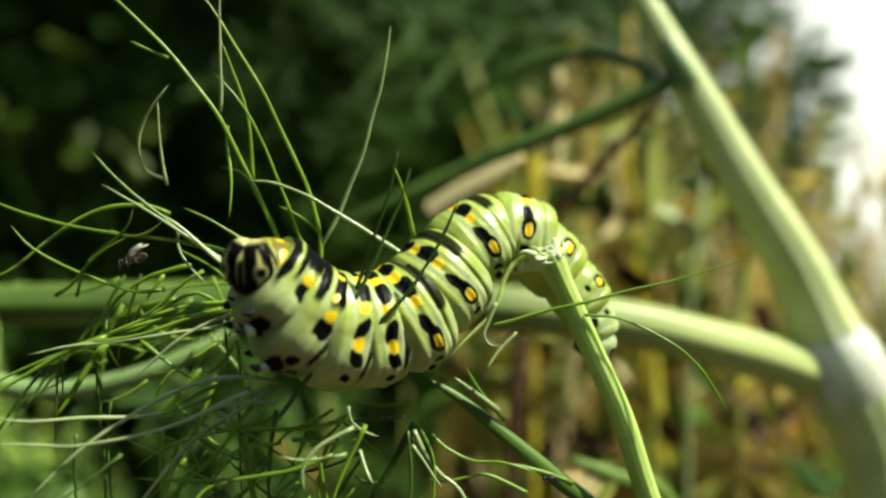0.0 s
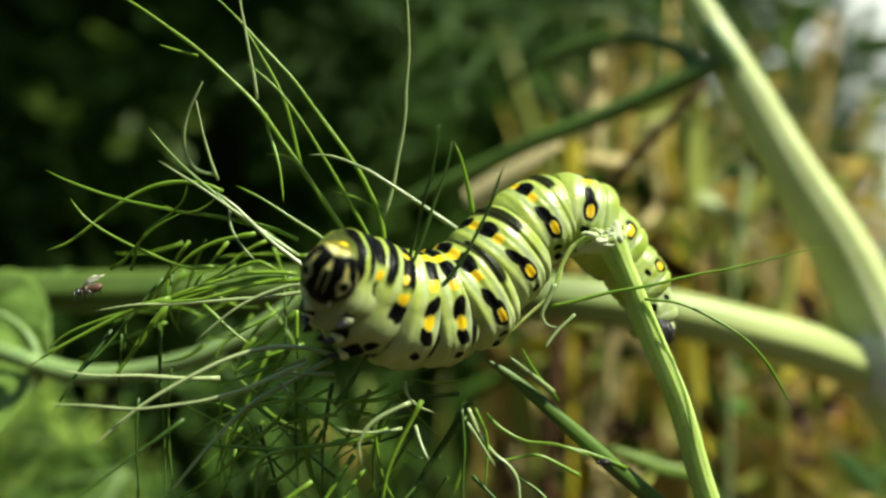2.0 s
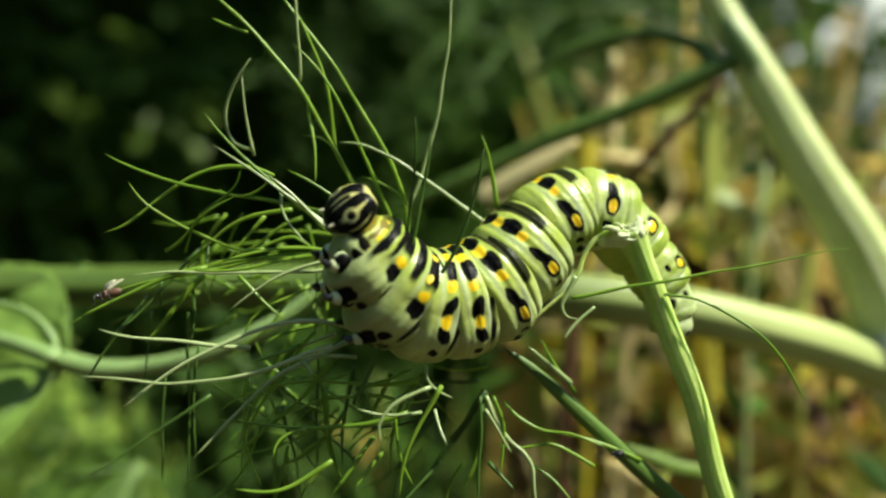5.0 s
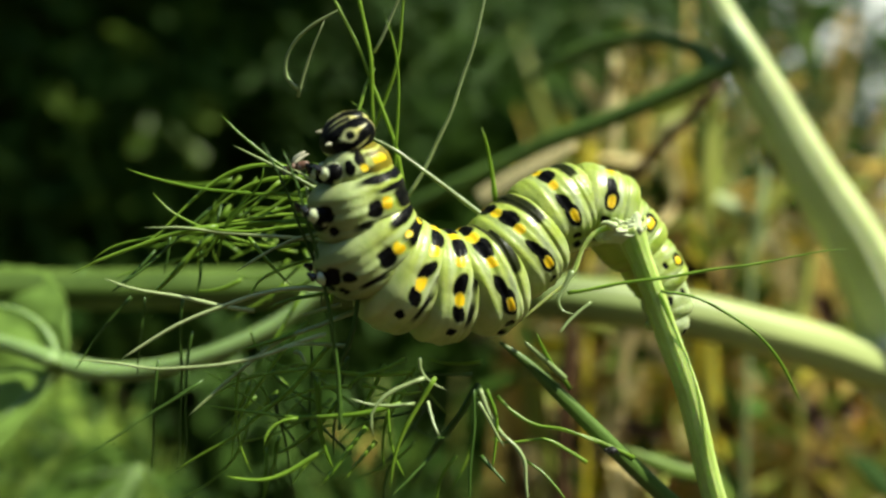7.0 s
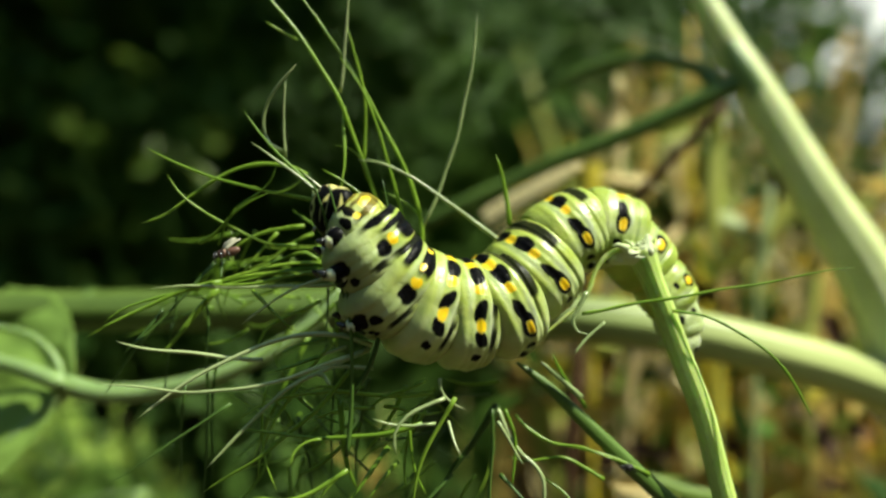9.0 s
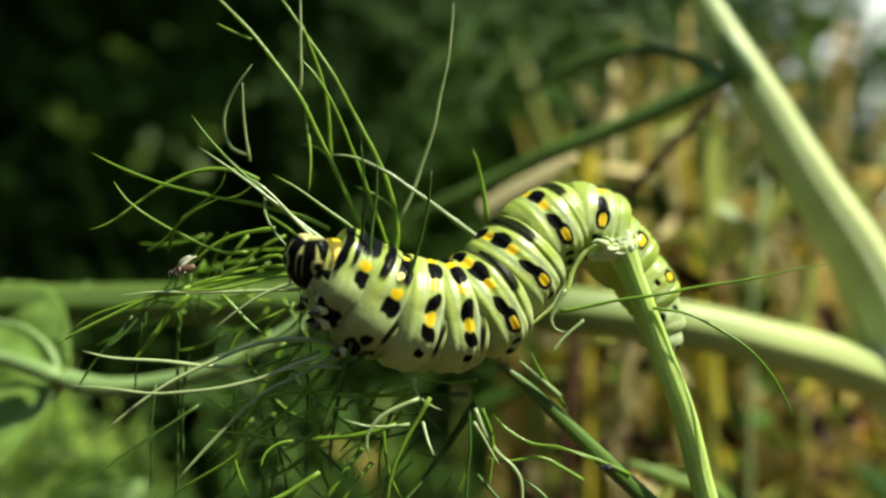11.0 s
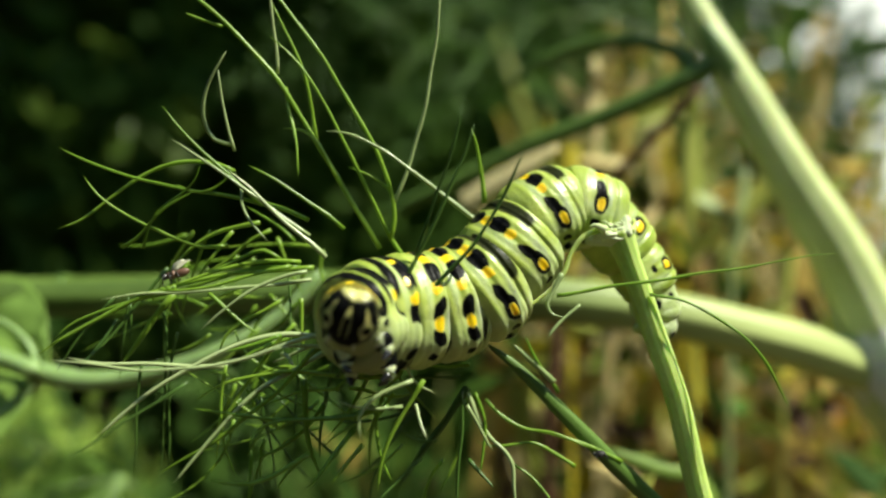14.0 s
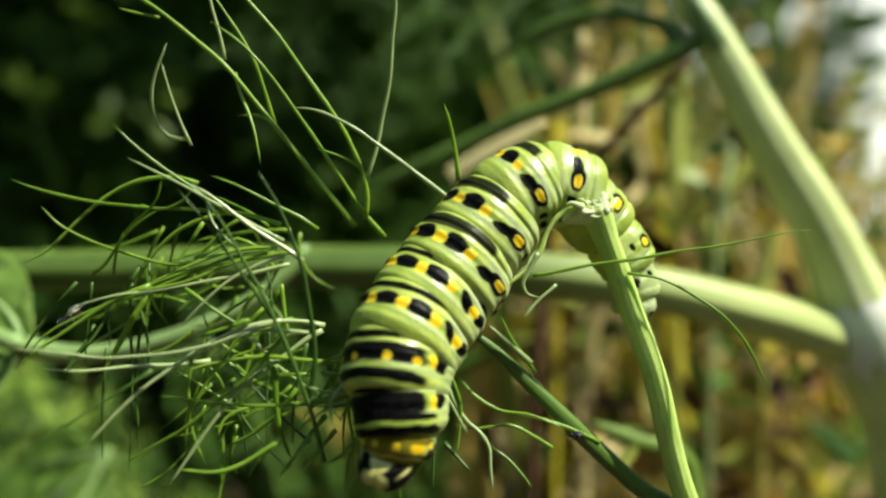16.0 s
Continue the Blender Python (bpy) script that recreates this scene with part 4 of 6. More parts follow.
# ---------------------------------------------------------------- fronds round the caterpillar
def lower_frond():
    ob = thing("fennel_frond", place((4.45, 1, -9.46)), "hanging tangle of thread-like green fennel leaflets below the caterpillar", "leaf", "fennel fronds in focus")
    strand(ob, THREAD, (-2.5, -3.2, -10.4), 17.2, 190, (-100, 182, -55), -0.1, 0.20, 0.12)
    strand(ob, THREAD_SHADED, (2.5, 0.0, -11.1), 4.9, 187, (-16, 4, 0), 0.2, 0.20, 0.12)
    strand(ob, THREAD, (-3.5, -4.2, -12.7), 16.1, 200, (-60, 49, -21), 0.4, 0.22, 0.14)
    strand(ob, THREAD, (-9.4, -4.2, -8.0), 16.9, 232, (-25, -16, 20), 0.8, 0.20, 0.12)
    strand(ob, THREAD, (-11.5, -2.2, -6.2), 13.7, 219, (91, -182, 148), 0.2, 0.16, 0.10)
    strand(ob, THREAD, (-10.6, -3.2, -10.8), 8.3, 283, (-115, 278, -153), 0.8, 0.28, 0.17)
    strand(ob, THREAD_SHADED, (-19.0, -6.2, -10.5), 11.0, 217, (-39, 88, -59), -1.9, 0.13, 0.08)
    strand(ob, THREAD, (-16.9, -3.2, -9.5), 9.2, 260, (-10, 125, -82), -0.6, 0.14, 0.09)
    strand(ob, THREAD_SHADED, (-23.3, 1.0, -4.4), 16.7, 257, (96, -192, 105), 0.8, 0.15, 0.09)
    strand(ob, THREAD_SHADED, (-22.4, 1.0, -7.3), 11.5, 254, (48, -20, -19), -0.1, 0.14, 0.09)
    strand(ob, THREAD_SHADED, (-25.1, 0.0, -9.7), 10.1, 260, (28, -25, 0), 0.7, 0.14, 0.09)
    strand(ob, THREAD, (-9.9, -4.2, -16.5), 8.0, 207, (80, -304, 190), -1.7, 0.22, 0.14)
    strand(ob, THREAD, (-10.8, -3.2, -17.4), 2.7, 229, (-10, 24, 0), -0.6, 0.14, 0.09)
    strand(ob, THREAD_HIGHLIT, (-1.5, -5.2, -10.5), 6.7, 204, (-58, 190, -35), -1.3, 0.20, 0.12)
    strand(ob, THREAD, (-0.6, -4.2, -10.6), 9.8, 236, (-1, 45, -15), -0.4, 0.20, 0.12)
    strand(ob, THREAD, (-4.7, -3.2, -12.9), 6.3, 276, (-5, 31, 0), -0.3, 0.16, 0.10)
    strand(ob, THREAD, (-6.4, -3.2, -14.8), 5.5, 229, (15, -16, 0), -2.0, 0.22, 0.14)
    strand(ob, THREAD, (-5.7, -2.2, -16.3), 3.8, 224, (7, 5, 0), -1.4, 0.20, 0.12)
    strand(ob, THREAD_HIGHLIT, (-2.4, -4.2, -12.7), 5.1, 189, (-27, -9, 0), -1.2, 0.16, 0.10)
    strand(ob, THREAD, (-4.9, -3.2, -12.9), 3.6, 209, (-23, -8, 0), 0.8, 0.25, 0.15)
    strand(ob, THREAD_SHADED, (-8.6, 1.0, -9.6), 9.3, 254, (20, -5, 0), 0.3, 0.20, 0.12)
    strand(ob, THREAD_HIGHLIT, (-1.3, -4.2, -12.5), 2.8, 287, (-11, 22, 0), -1.5, 0.13, 0.08)
    strand(ob, THREAD_SHADED, (3.5, 4.0, -12.7), 11.5, 234, (23, -77, 63), 0.4, 0.32, 0.20)
    strand(ob, THREAD_SHADED, (3.1, 2.0, -13.5), 8.0, 261, (8, -3, 0), -1.6, 0.14, 0.09)
    strand(ob, THREAD_HIGHLIT, (3.0, -3.2, -12.9), 4.3, 300, (-3, 9, 0), -0.1, 0.15, 0.09)
    strand(ob, THREAD_SHADED, (3.4, 0.0, -18.3), 2.7, 317, (0, 0, 0), -1.6, 0.20, 0.12)
    strand(ob, THREAD_SHADED, (-12.0, 2.0, -8.4), 10.8, 273, (-6, -0, 0), -2.0, 0.12, 0.07)
    strand(ob, THREAD, (-7.6, -3.2, -11.5), 6.2, 180, (22, 6, 0), 0.6, 0.18, 0.11)
    strand(ob, THREAD, (-12.5, -3.2, -7.1), 4.3, 198, (-2, -0, 0), -1.4, 0.18, 0.11)
    strand(ob, THREAD, (-12.0, -4.2, -13.9), 3.4, 177, (68, 30, 0), -1.4, 0.14, 0.09)
    strand(ob, THREAD, (-3.1, -4.2, -9.2), 5.7, 220, (-121, 144, 0), 0.9, 0.18, 0.11)
    strand(ob, THREAD_HIGHLIT, (-1.9, -4.2, -9.1), 3.8, 253, (169, -81, 0), 0.6, 0.15, 0.09)
    strand(ob, THREAD_HIGHLIT, (-12.2, -4.2, -8.6), 1.4, 23, (-203, 136, 0), -1.1, 0.20, 0.12)
    strand(ob, THREAD_SHADED, (-27.1, 2.0, -4.3), 7.7, 258, (9, -2, 0), 0.9, 0.12, 0.07)
    strand(ob, THREAD_SHADED, (-27.9, 1.0, -4.2), 8.1, 230, (4, 4, 0), -0.4, 0.14, 0.09)
    strand(ob, THREAD_HIGHLIT, (-9.4, -5.2, -6.8), 21.3, 198, (42, -216, 155), 0.0, 0.18, 0.11)
    strand(ob, THREAD_HIGHLIT, (-7.7, -4.2, -8.0), 5.1, 172, (2, 23, 0), -1.4, 0.18, 0.11)
    strand(ob, THREAD, (-4.9, -2.2, -9.8), 6.9, 241, (7, -22, 0), 0.8, 0.20, 0.12)
    strand(ob, THREAD, (-6.9, -2.2, -11.5), 5.4, 3, (-105, 127, 0), 0.1, 0.18, 0.11)
    strand(ob, THREAD, (-3.9, -1.2, -12.0), 7.6, 242, (39, -1, 0), 0.9, 0.16, 0.10)
    strand(ob, THREAD, (-9.1, -1.2, -13.2), 7.9, 238, (-34, -6, 0), 0.7, 0.20, 0.12)
    strand(ob, THREAD, (-15.2, -1.2, -10.2), 7.1, 305, (78, -46, 0), -1.1, 0.16, 0.10)
    # short loose leaflets deeper in the tangle
    rnd = random.Random(21)
    for _ in range(34):
        x, z = rnd.uniform(-19, 4), rnd.uniform(-19, -10.5)
        strand(ob, rnd.choice((THREAD, THREAD, THREAD_SHADED)), (x, rnd.uniform(0.5, 5), z), rnd.uniform(4, 10), rnd.gauss(225, 50), (rnd.gauss(0, 40), 0, 0), rnd.gauss(0, 1), rnd.uniform(.12, .18), .08)
    return ob


def left_frond():
    ob = thing("fennel_frond", place((-7.79, -2, -2.3)), "spray of thread-like fennel leaflets fanning out before the head", "leaf", "fennel fronds in focus")
    strand(ob, THREAD_HIGHLIT, (-7.8, -2.0, -6.8), 21.3, 157, (113, -44, -9), -3.0, 0.22, 0.14)
    strand(ob, THREAD_HIGHLIT, (-8.0, -2.0, -7.1), 16.8, 204, (-24, 155, -111), -3.0, 0.22, 0.14)
    strand(ob, THREAD_HIGHLIT, (-17.5, -2.0, -8.2), 11.8, 171, (9, -15, 0), -3.0, 0.20, 0.10)
    strand(ob, THREAD_HIGHLIT, (-10.0, -1.0, -1.4), 17.1, 187, (-34, 46, -16), -2.0, 0.16, 0.11)
    strand(ob, THREAD, (-11.1, 0.0, -0.3), 21.5, 162, (225, -507, 351), -2.0, 0.20, 0.12)
    strand(ob, THREAD, (-11.0, 0.0, 0.2), 10.8, 166, (69, -41, 0), -2.0, 0.18, 0.12)
    strand(ob, THREAD, (-9.9, 0.0, -0.4), 24.5, 180, (-17, 133, -86), -2.0, 0.20, 0.11)
    strand(ob, THREAD_HIGHLIT, (-10.1, -2.0, -0.6), 10.1, 185, (58, -36, 14), -0.9, 0.16, 0.10)
    strand(ob, THREAD, (-11.7, -1.0, -0.1), 10.5, 181, (100, -222, 122), -1.5, 0.18, 0.11)
    strand(ob, THREAD, (-21.2, -2.0, -1.2), 11.0, 193, (11, 45, -42), -1.6, 0.22, 0.14)
    strand(ob, THREAD_SHADED, (-22.4, 0.0, 0.5), 11.0, 229, (14, -39, 20), -1.8, 0.16, 0.10)
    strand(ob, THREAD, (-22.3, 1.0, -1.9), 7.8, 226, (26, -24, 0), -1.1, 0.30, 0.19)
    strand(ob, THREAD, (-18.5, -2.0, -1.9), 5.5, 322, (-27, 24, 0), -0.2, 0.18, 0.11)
    strand(ob, THREAD_SHADED, (-12.2, 0.0, -1.1), 6.6, 274, (-2, 1, 0), -2.0, 0.12, 0.07)
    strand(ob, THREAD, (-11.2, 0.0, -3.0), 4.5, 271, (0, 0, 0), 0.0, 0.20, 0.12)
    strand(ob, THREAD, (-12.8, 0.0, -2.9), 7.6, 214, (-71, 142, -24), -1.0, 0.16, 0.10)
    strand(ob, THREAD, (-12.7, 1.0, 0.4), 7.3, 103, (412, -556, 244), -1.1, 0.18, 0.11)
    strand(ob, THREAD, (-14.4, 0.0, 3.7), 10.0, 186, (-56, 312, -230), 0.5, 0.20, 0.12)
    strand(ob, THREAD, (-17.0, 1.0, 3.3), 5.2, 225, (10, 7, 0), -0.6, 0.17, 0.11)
    strand(ob, THREAD_SHADED, (-21.6, 0.0, 0.8), 1.8, 271, (0, 0, 0), -1.1, 0.14, 0.09)
    strand(ob, THREAD_SHADED, (-23.4, 1.0, -2.9), 5.3, 280, (-20, -1, 0), -0.6, 0.16, 0.10)
    strand(ob, THREAD_SHADED, (-26.3, 1.0, -2.5), 3.5, 265, (0, 0, 0), 0.1, 0.12, 0.07)
    strand(ob, THREAD_SHADED, (-27.6, 1.0, -3.8), 4.7, 244, (-17, 3, 0), -1.8, 0.14, 0.09)
    strand(ob, THREAD_HIGHLIT, (-10.2, -1.0, -7.1), 3.9, 195, (13, -5, 0), 0.9, 0.16, 0.10)
    strand(ob, THREAD, (-10.7, 1.0, -6.0), 6.4, 196, (-21, 43, 0), -1.9, 0.20, 0.12)
    strand(ob, THREAD, (-13.8, 2.0, 3.1), 7.0, 194, (72, -68, 0), 0.2, 0.18, 0.11)
    strand(ob, THREAD, (-11.7, 2.0, 2.0), 5.5, 128, (53, -39, 0), 0.5, 0.16, 0.10)
    # soft leaflets farther back
    rnd = random.Random(8)
    for _ in range(26):
        x, z = rnd.uniform(-25, -10), rnd.uniform(-7, 4)
        strand(ob, THREAD, (x, rnd.uniform(4, 11), z), rnd.uniform(4, 10), rnd.gauss(205, 35), (rnd.gauss(0, 40), 0, 0), rnd.gauss(0, 1), rnd.uniform(.14, .2), .09)
    return ob


def spray_frond():
    ob = thing("fennel_frond", place((-6.37, 2.01, 2.93)), "long open fennel frond rising behind the head", "leaf", "fennel fronds in focus")
    strand(ob, THREAD, (-4.5, 2.5, 0.3), 34.4, 127, (-50, 155, -82), -3.5, 0.24, 0.13)
    strand(ob, THREAD, (-13.8, 1.5, 14.1), 8.4, 272, (162, -362, 206), -2.0, 0.15, 0.10)
    strand(ob, THREAD_HIGHLIT, (-14.5, 1.0, 15.1), 10.0, 92, (-8, 85, -79), -2.0, 0.15, 0.10)
    strand(ob, THREAD, (-10.6, 1.5, 9.7), 12.3, 105, (-8, 43, -16), -1.5, 0.17, 0.11)
    strand(ob, THREAD, (-2.0, 2.5, -0.8), 23.1, 128, (-54, 80, -13), -3.0, 0.20, 0.12)
    strand(ob, THREAD_HIGHLIT, (-17.7, 0.0, 8.5), 9.7, 197, (-374, 351, -115), -1.5, 0.16, 0.11)
    strand(ob, THREAD_HIGHLIT, (-17.5, 0.0, 8.0), 6.9, 114, (-43, 29, 0), -1.5, 0.15, 0.10)
    strand(ob, THREAD, (-19.4, 0.5, 18.9), 3.0, 172, (-6, -8, 0), -1.0, 0.13, 0.09)
    strand(ob, THREAD, (-8.8, 1.5, 6.6), 6.7, 121, (-35, 118, 0), -0.5, 0.14, 0.09)
    return ob


def upper_frond():
    ob = thing("fennel_frond", place((-3.32, 2.01, 4.72)), "long forked fennel leaflets rising behind the caterpillar", "leaf", "fennel fronds in focus")
    strand(ob, THREAD, (-3.5, 2.0, 1.0), 28.5, 78, (230, -357, 189), -2.0, 0.20, 0.12)
    strand(ob, THREAD_HIGHLIT, (-3.6, 2.0, 4.1), 20.7, 65, (69, -99, 63), -1.5, 0.18, 0.12)
    strand(ob, THREAD, (-3.2, 2.0, 4.5), 5.5, 112, (114, -59, 0), -0.5, 0.14, 0.10)
    return ob


def left_top_frond():
    ob = thing("fennel_frond", place((-10.53, -0.99, 1.29)), "criss-cross spray of fennel leaflets before the head", "leaf", "fennel fronds in focus")
    strand(ob, THREAD, (-14.4, -1.0, 4.6), 11.2, 135, (-3, 16, -28), -2.0, 0.18, 0.12)
    strand(ob, THREAD_HIGHLIT, (-10.4, -1.5, 1.8), 13.6, 143, (-24, 59, -33), -1.5, 0.18, 0.12)
    strand(ob, THREAD_HIGHLIT, (-9.0, -2.0, -0.2), 10.7, 130, (48, -130, 95), -1.5, 0.20, 0.13)
    strand(ob, THREAD, (-10.6, -0.5, 3.2), 21.3, 148, (119, -189, 67), -2.0, 0.19, 0.12)
    strand(ob, THREAD, (-16.8, -0.5, 7.5), 16.0, 147, (144, 22, -122), -1.5, 0.19, 0.12)
    strand(ob, THREAD, (-17.6, -0.5, 1.2), 13.3, 194, (-227, 421, -279), -2.0, 0.16, 0.10)
    strand(ob, THREAD, (-7.6, -0.5, 2.2), 9.5, 128, (103, -224, 151), -1.5, 0.17, 0.11)
    strand(ob, THREAD, (-21.6, -1.0, 6.4), 6.0, 345, (-60, 334, -205), -1.0, 0.12, 0.09)
    strand(ob, THREAD, (-23.2, -1.0, 4.4), 5.6, 42, (-72, 112, 0), -1.0, 0.14, 0.09)
    strand(ob, THREAD, (-26.5, -1.0, 1.4), 8.1, 13, (192, -367, 183), -1.5, 0.14, 0.09)
    strand(ob, THREAD, (-24.8, -1.0, 1.3), 3.7, 64, (4, -25, 0), -1.0, 0.12, 0.08)
    strand(ob, THREAD_HIGHLIT, (-16.1, -1.0, 6.1), 5.4, 256, (117, -60, 0), -1.0, 0.15, 0.10)
    return ob


def bright_frond():
    ob = thing("fennel_leaflet", place((3.67, 2, 3.03)), "pale stiff fennel leaflet rising from behind the back", "leaf", "fennel fronds in focus")
    strand(ob, THREAD_HIGHLIT, (4.3, 2.0, 2.5), 16.0, 139, (32, -90, 101), -2.0, 0.22, 0.13)
    strand(ob, THREAD, (4.7, 2.0, 4.4), 6.6, 95, (0, 17, 0), -1.0, 0.22, 0.12)
    return ob


def front_frond():
    ob = thing("fennel_leaflet", place((-0.88, -5, -6.66)), "forked fennel leaflet in shade-darkened green crossing before the body", "leaf", "fennel fronds in focus")
    strand(ob, THREAD_SHADED, (-7.5, -5.0, -10.4), 23.2, 54, (8, 23, -11), -1.5, 0.20, 0.14)
    strand(ob, THREAD_SHADED, (-4.7, -5.0, -6.3), 18.8, 24, (80, -60, 28), -1.0, 0.20, 0.14)
    strand(ob, THREAD_SHADED, (-1.4, -5.0, -0.5), 12.5, 72, (-5, 14, 0), -1.5, 0.16, 0.10)
    return ob


LOWER, LEFT, SPRAY, UPPER, BRIGHT, FRONT, LEFT_TOP = lower_frond(), left_frond(), spray_frond(), upper_frond(), bright_frond(), front_frond(), left_top_frond()
swaying.append(LOWER)


# ---------------------------------------------------------------- a small fly on the leaflets
FLY_AT = ((0, (-21.77, -2, 0.22)),
            (0.5, (-27.68, -2, -1.67)),
            (1, (-27.9, -2, 0.14)),
            (1.5, (-27.62, -2, -5.85)),
            (2, (-29.12, -2, -3.35)),
            (2.5, (-30.27, -2, -3.48)),
            (3, (-31.27, -2, -3.81)),
            (3.5, (-30.1, -2, -3.46)),
            (4, (-30.79, -2, -4.58)),
            (6.5, (-17.34, -2, 2.25)),
            (7, (-12.94, -2, 6.95)),
            (7.5, (-17.28, -2, 1.58)),
            (8, (-25.94, -2, -5.25)),
            (8.5, (-23.01, -2, -1.92)),
            (9, (-19.33, -2, 1.42)),
            (11.5, (-23.16, -2, -0.89)),
            (12, (-21.87, -2, -0.77)),
            (12.5, (-22.26, -2, -0.74)),
            (13, (-21.8, -2, -0.81)),
            (13.5, (-21.71, -2, -1.11)),
            (14, (-21.64, -2, -1.67)),
            (14.5, (-26.67, -2, -5.15)),
            (15, (-27.7, -2, -6.45)),
            (16, (-29.08, -2, -7.5)))
fly = thing("fly", place(FLY_AT[0][1]), "tiny reddish-brown fly clinging to the tip of a leaflet", "fly")
part("thorax", blob(0.42, (1.1, 0.8, 0.9), (0, 0, 0), 3), BUG, fly)
part("abdomen", blob(0.5, (1.4, 0.75, 0.75), (0.85, 0, -0.12), 3), BUG, fly)
part("head", blob(0.3, (0.9, 1, 1), (-0.6, 0, 0.05), 3), LEG_BLACK, fly)
for sgn in (-1, 1):
    bm = bmesh.new()
    tube(bm, [Vector(p) * MM for p in ((0.1, 0.2 * sgn, 0.3), (0.5, 0.45 * sgn, 0.55), (1.3, 0.7 * sgn, 0.75), (1.7, 0.75 * sgn, 0.75))], lambda q: (0.08 + 0.32 * math.sin(math.pi * min(1, q + 0.08))) * MM, 8, flat=0.08)
    part("wing", bm, LEG_PALE, fly)
    for k in (-0.3, 0.05, 0.4):
        bm = bmesh.new()
        tube(bm, smooth_path([Vector((k, 0.2 * sgn, -0.2)) * MM, Vector((k * 1.6, 0.75 * sgn, 0.1)) * MM, Vector((k * 2.2, 0.95 * sgn, -0.75)) * MM], 3), 0.045 * MM, 5)
        part("leg", bm, LEG_BLACK, fly)


# ---------------------------------------------------------------- the caterpillar
caterpillar = thing("caterpillar", PIVOT, "plump green caterpillar with black bands and yellow spots", "caterpillar")
ORDER = ("A10", "A9", "A8", "A7", "A6", "A5", "A4", "A3", "A2", "A1", "T3", "T2", "T1", "H")
GIRTH = dict(zip(ORDER, (1.8, 2.3, 2.85, 3.4, 3.8, 4.05, 4.4, 4.6, 4.5, 4.35, 3.95, 3.4, 2.65, 1.9)))
LENGTH = dict(zip(ORDER, (2.4, 2.7, 3.2, 3.7, 4.3, 4.8, 4.5, 4.0, 3.7, 3.9, 4.0, 3.7, 3.4, 2.2)))


SAG = {"T1": 0.12, "T2": 0.36, "T3": 0.36, "A1": 0.25, "A2": 0.18, "A3": 0.12, "A4": 0.04}      # belly, share of the girth


def step(x, e=0.12):
    """1 inside (x < 1), 0 outside, soft edge."""
    t = np.clip((1 + e - x) / (2 * e), 0, 1)
    return t * t * (3 - 2 * t)


def spot(th, s, t0, s0, wt, ws, p=2.4, e=0.09, lean=0.0):
    s = s - lean * (th - t0)
    return step((np.abs((th - t0) / wt) ** p + np.abs((s - s0) / ws) ** p) ** (1 / p), e)


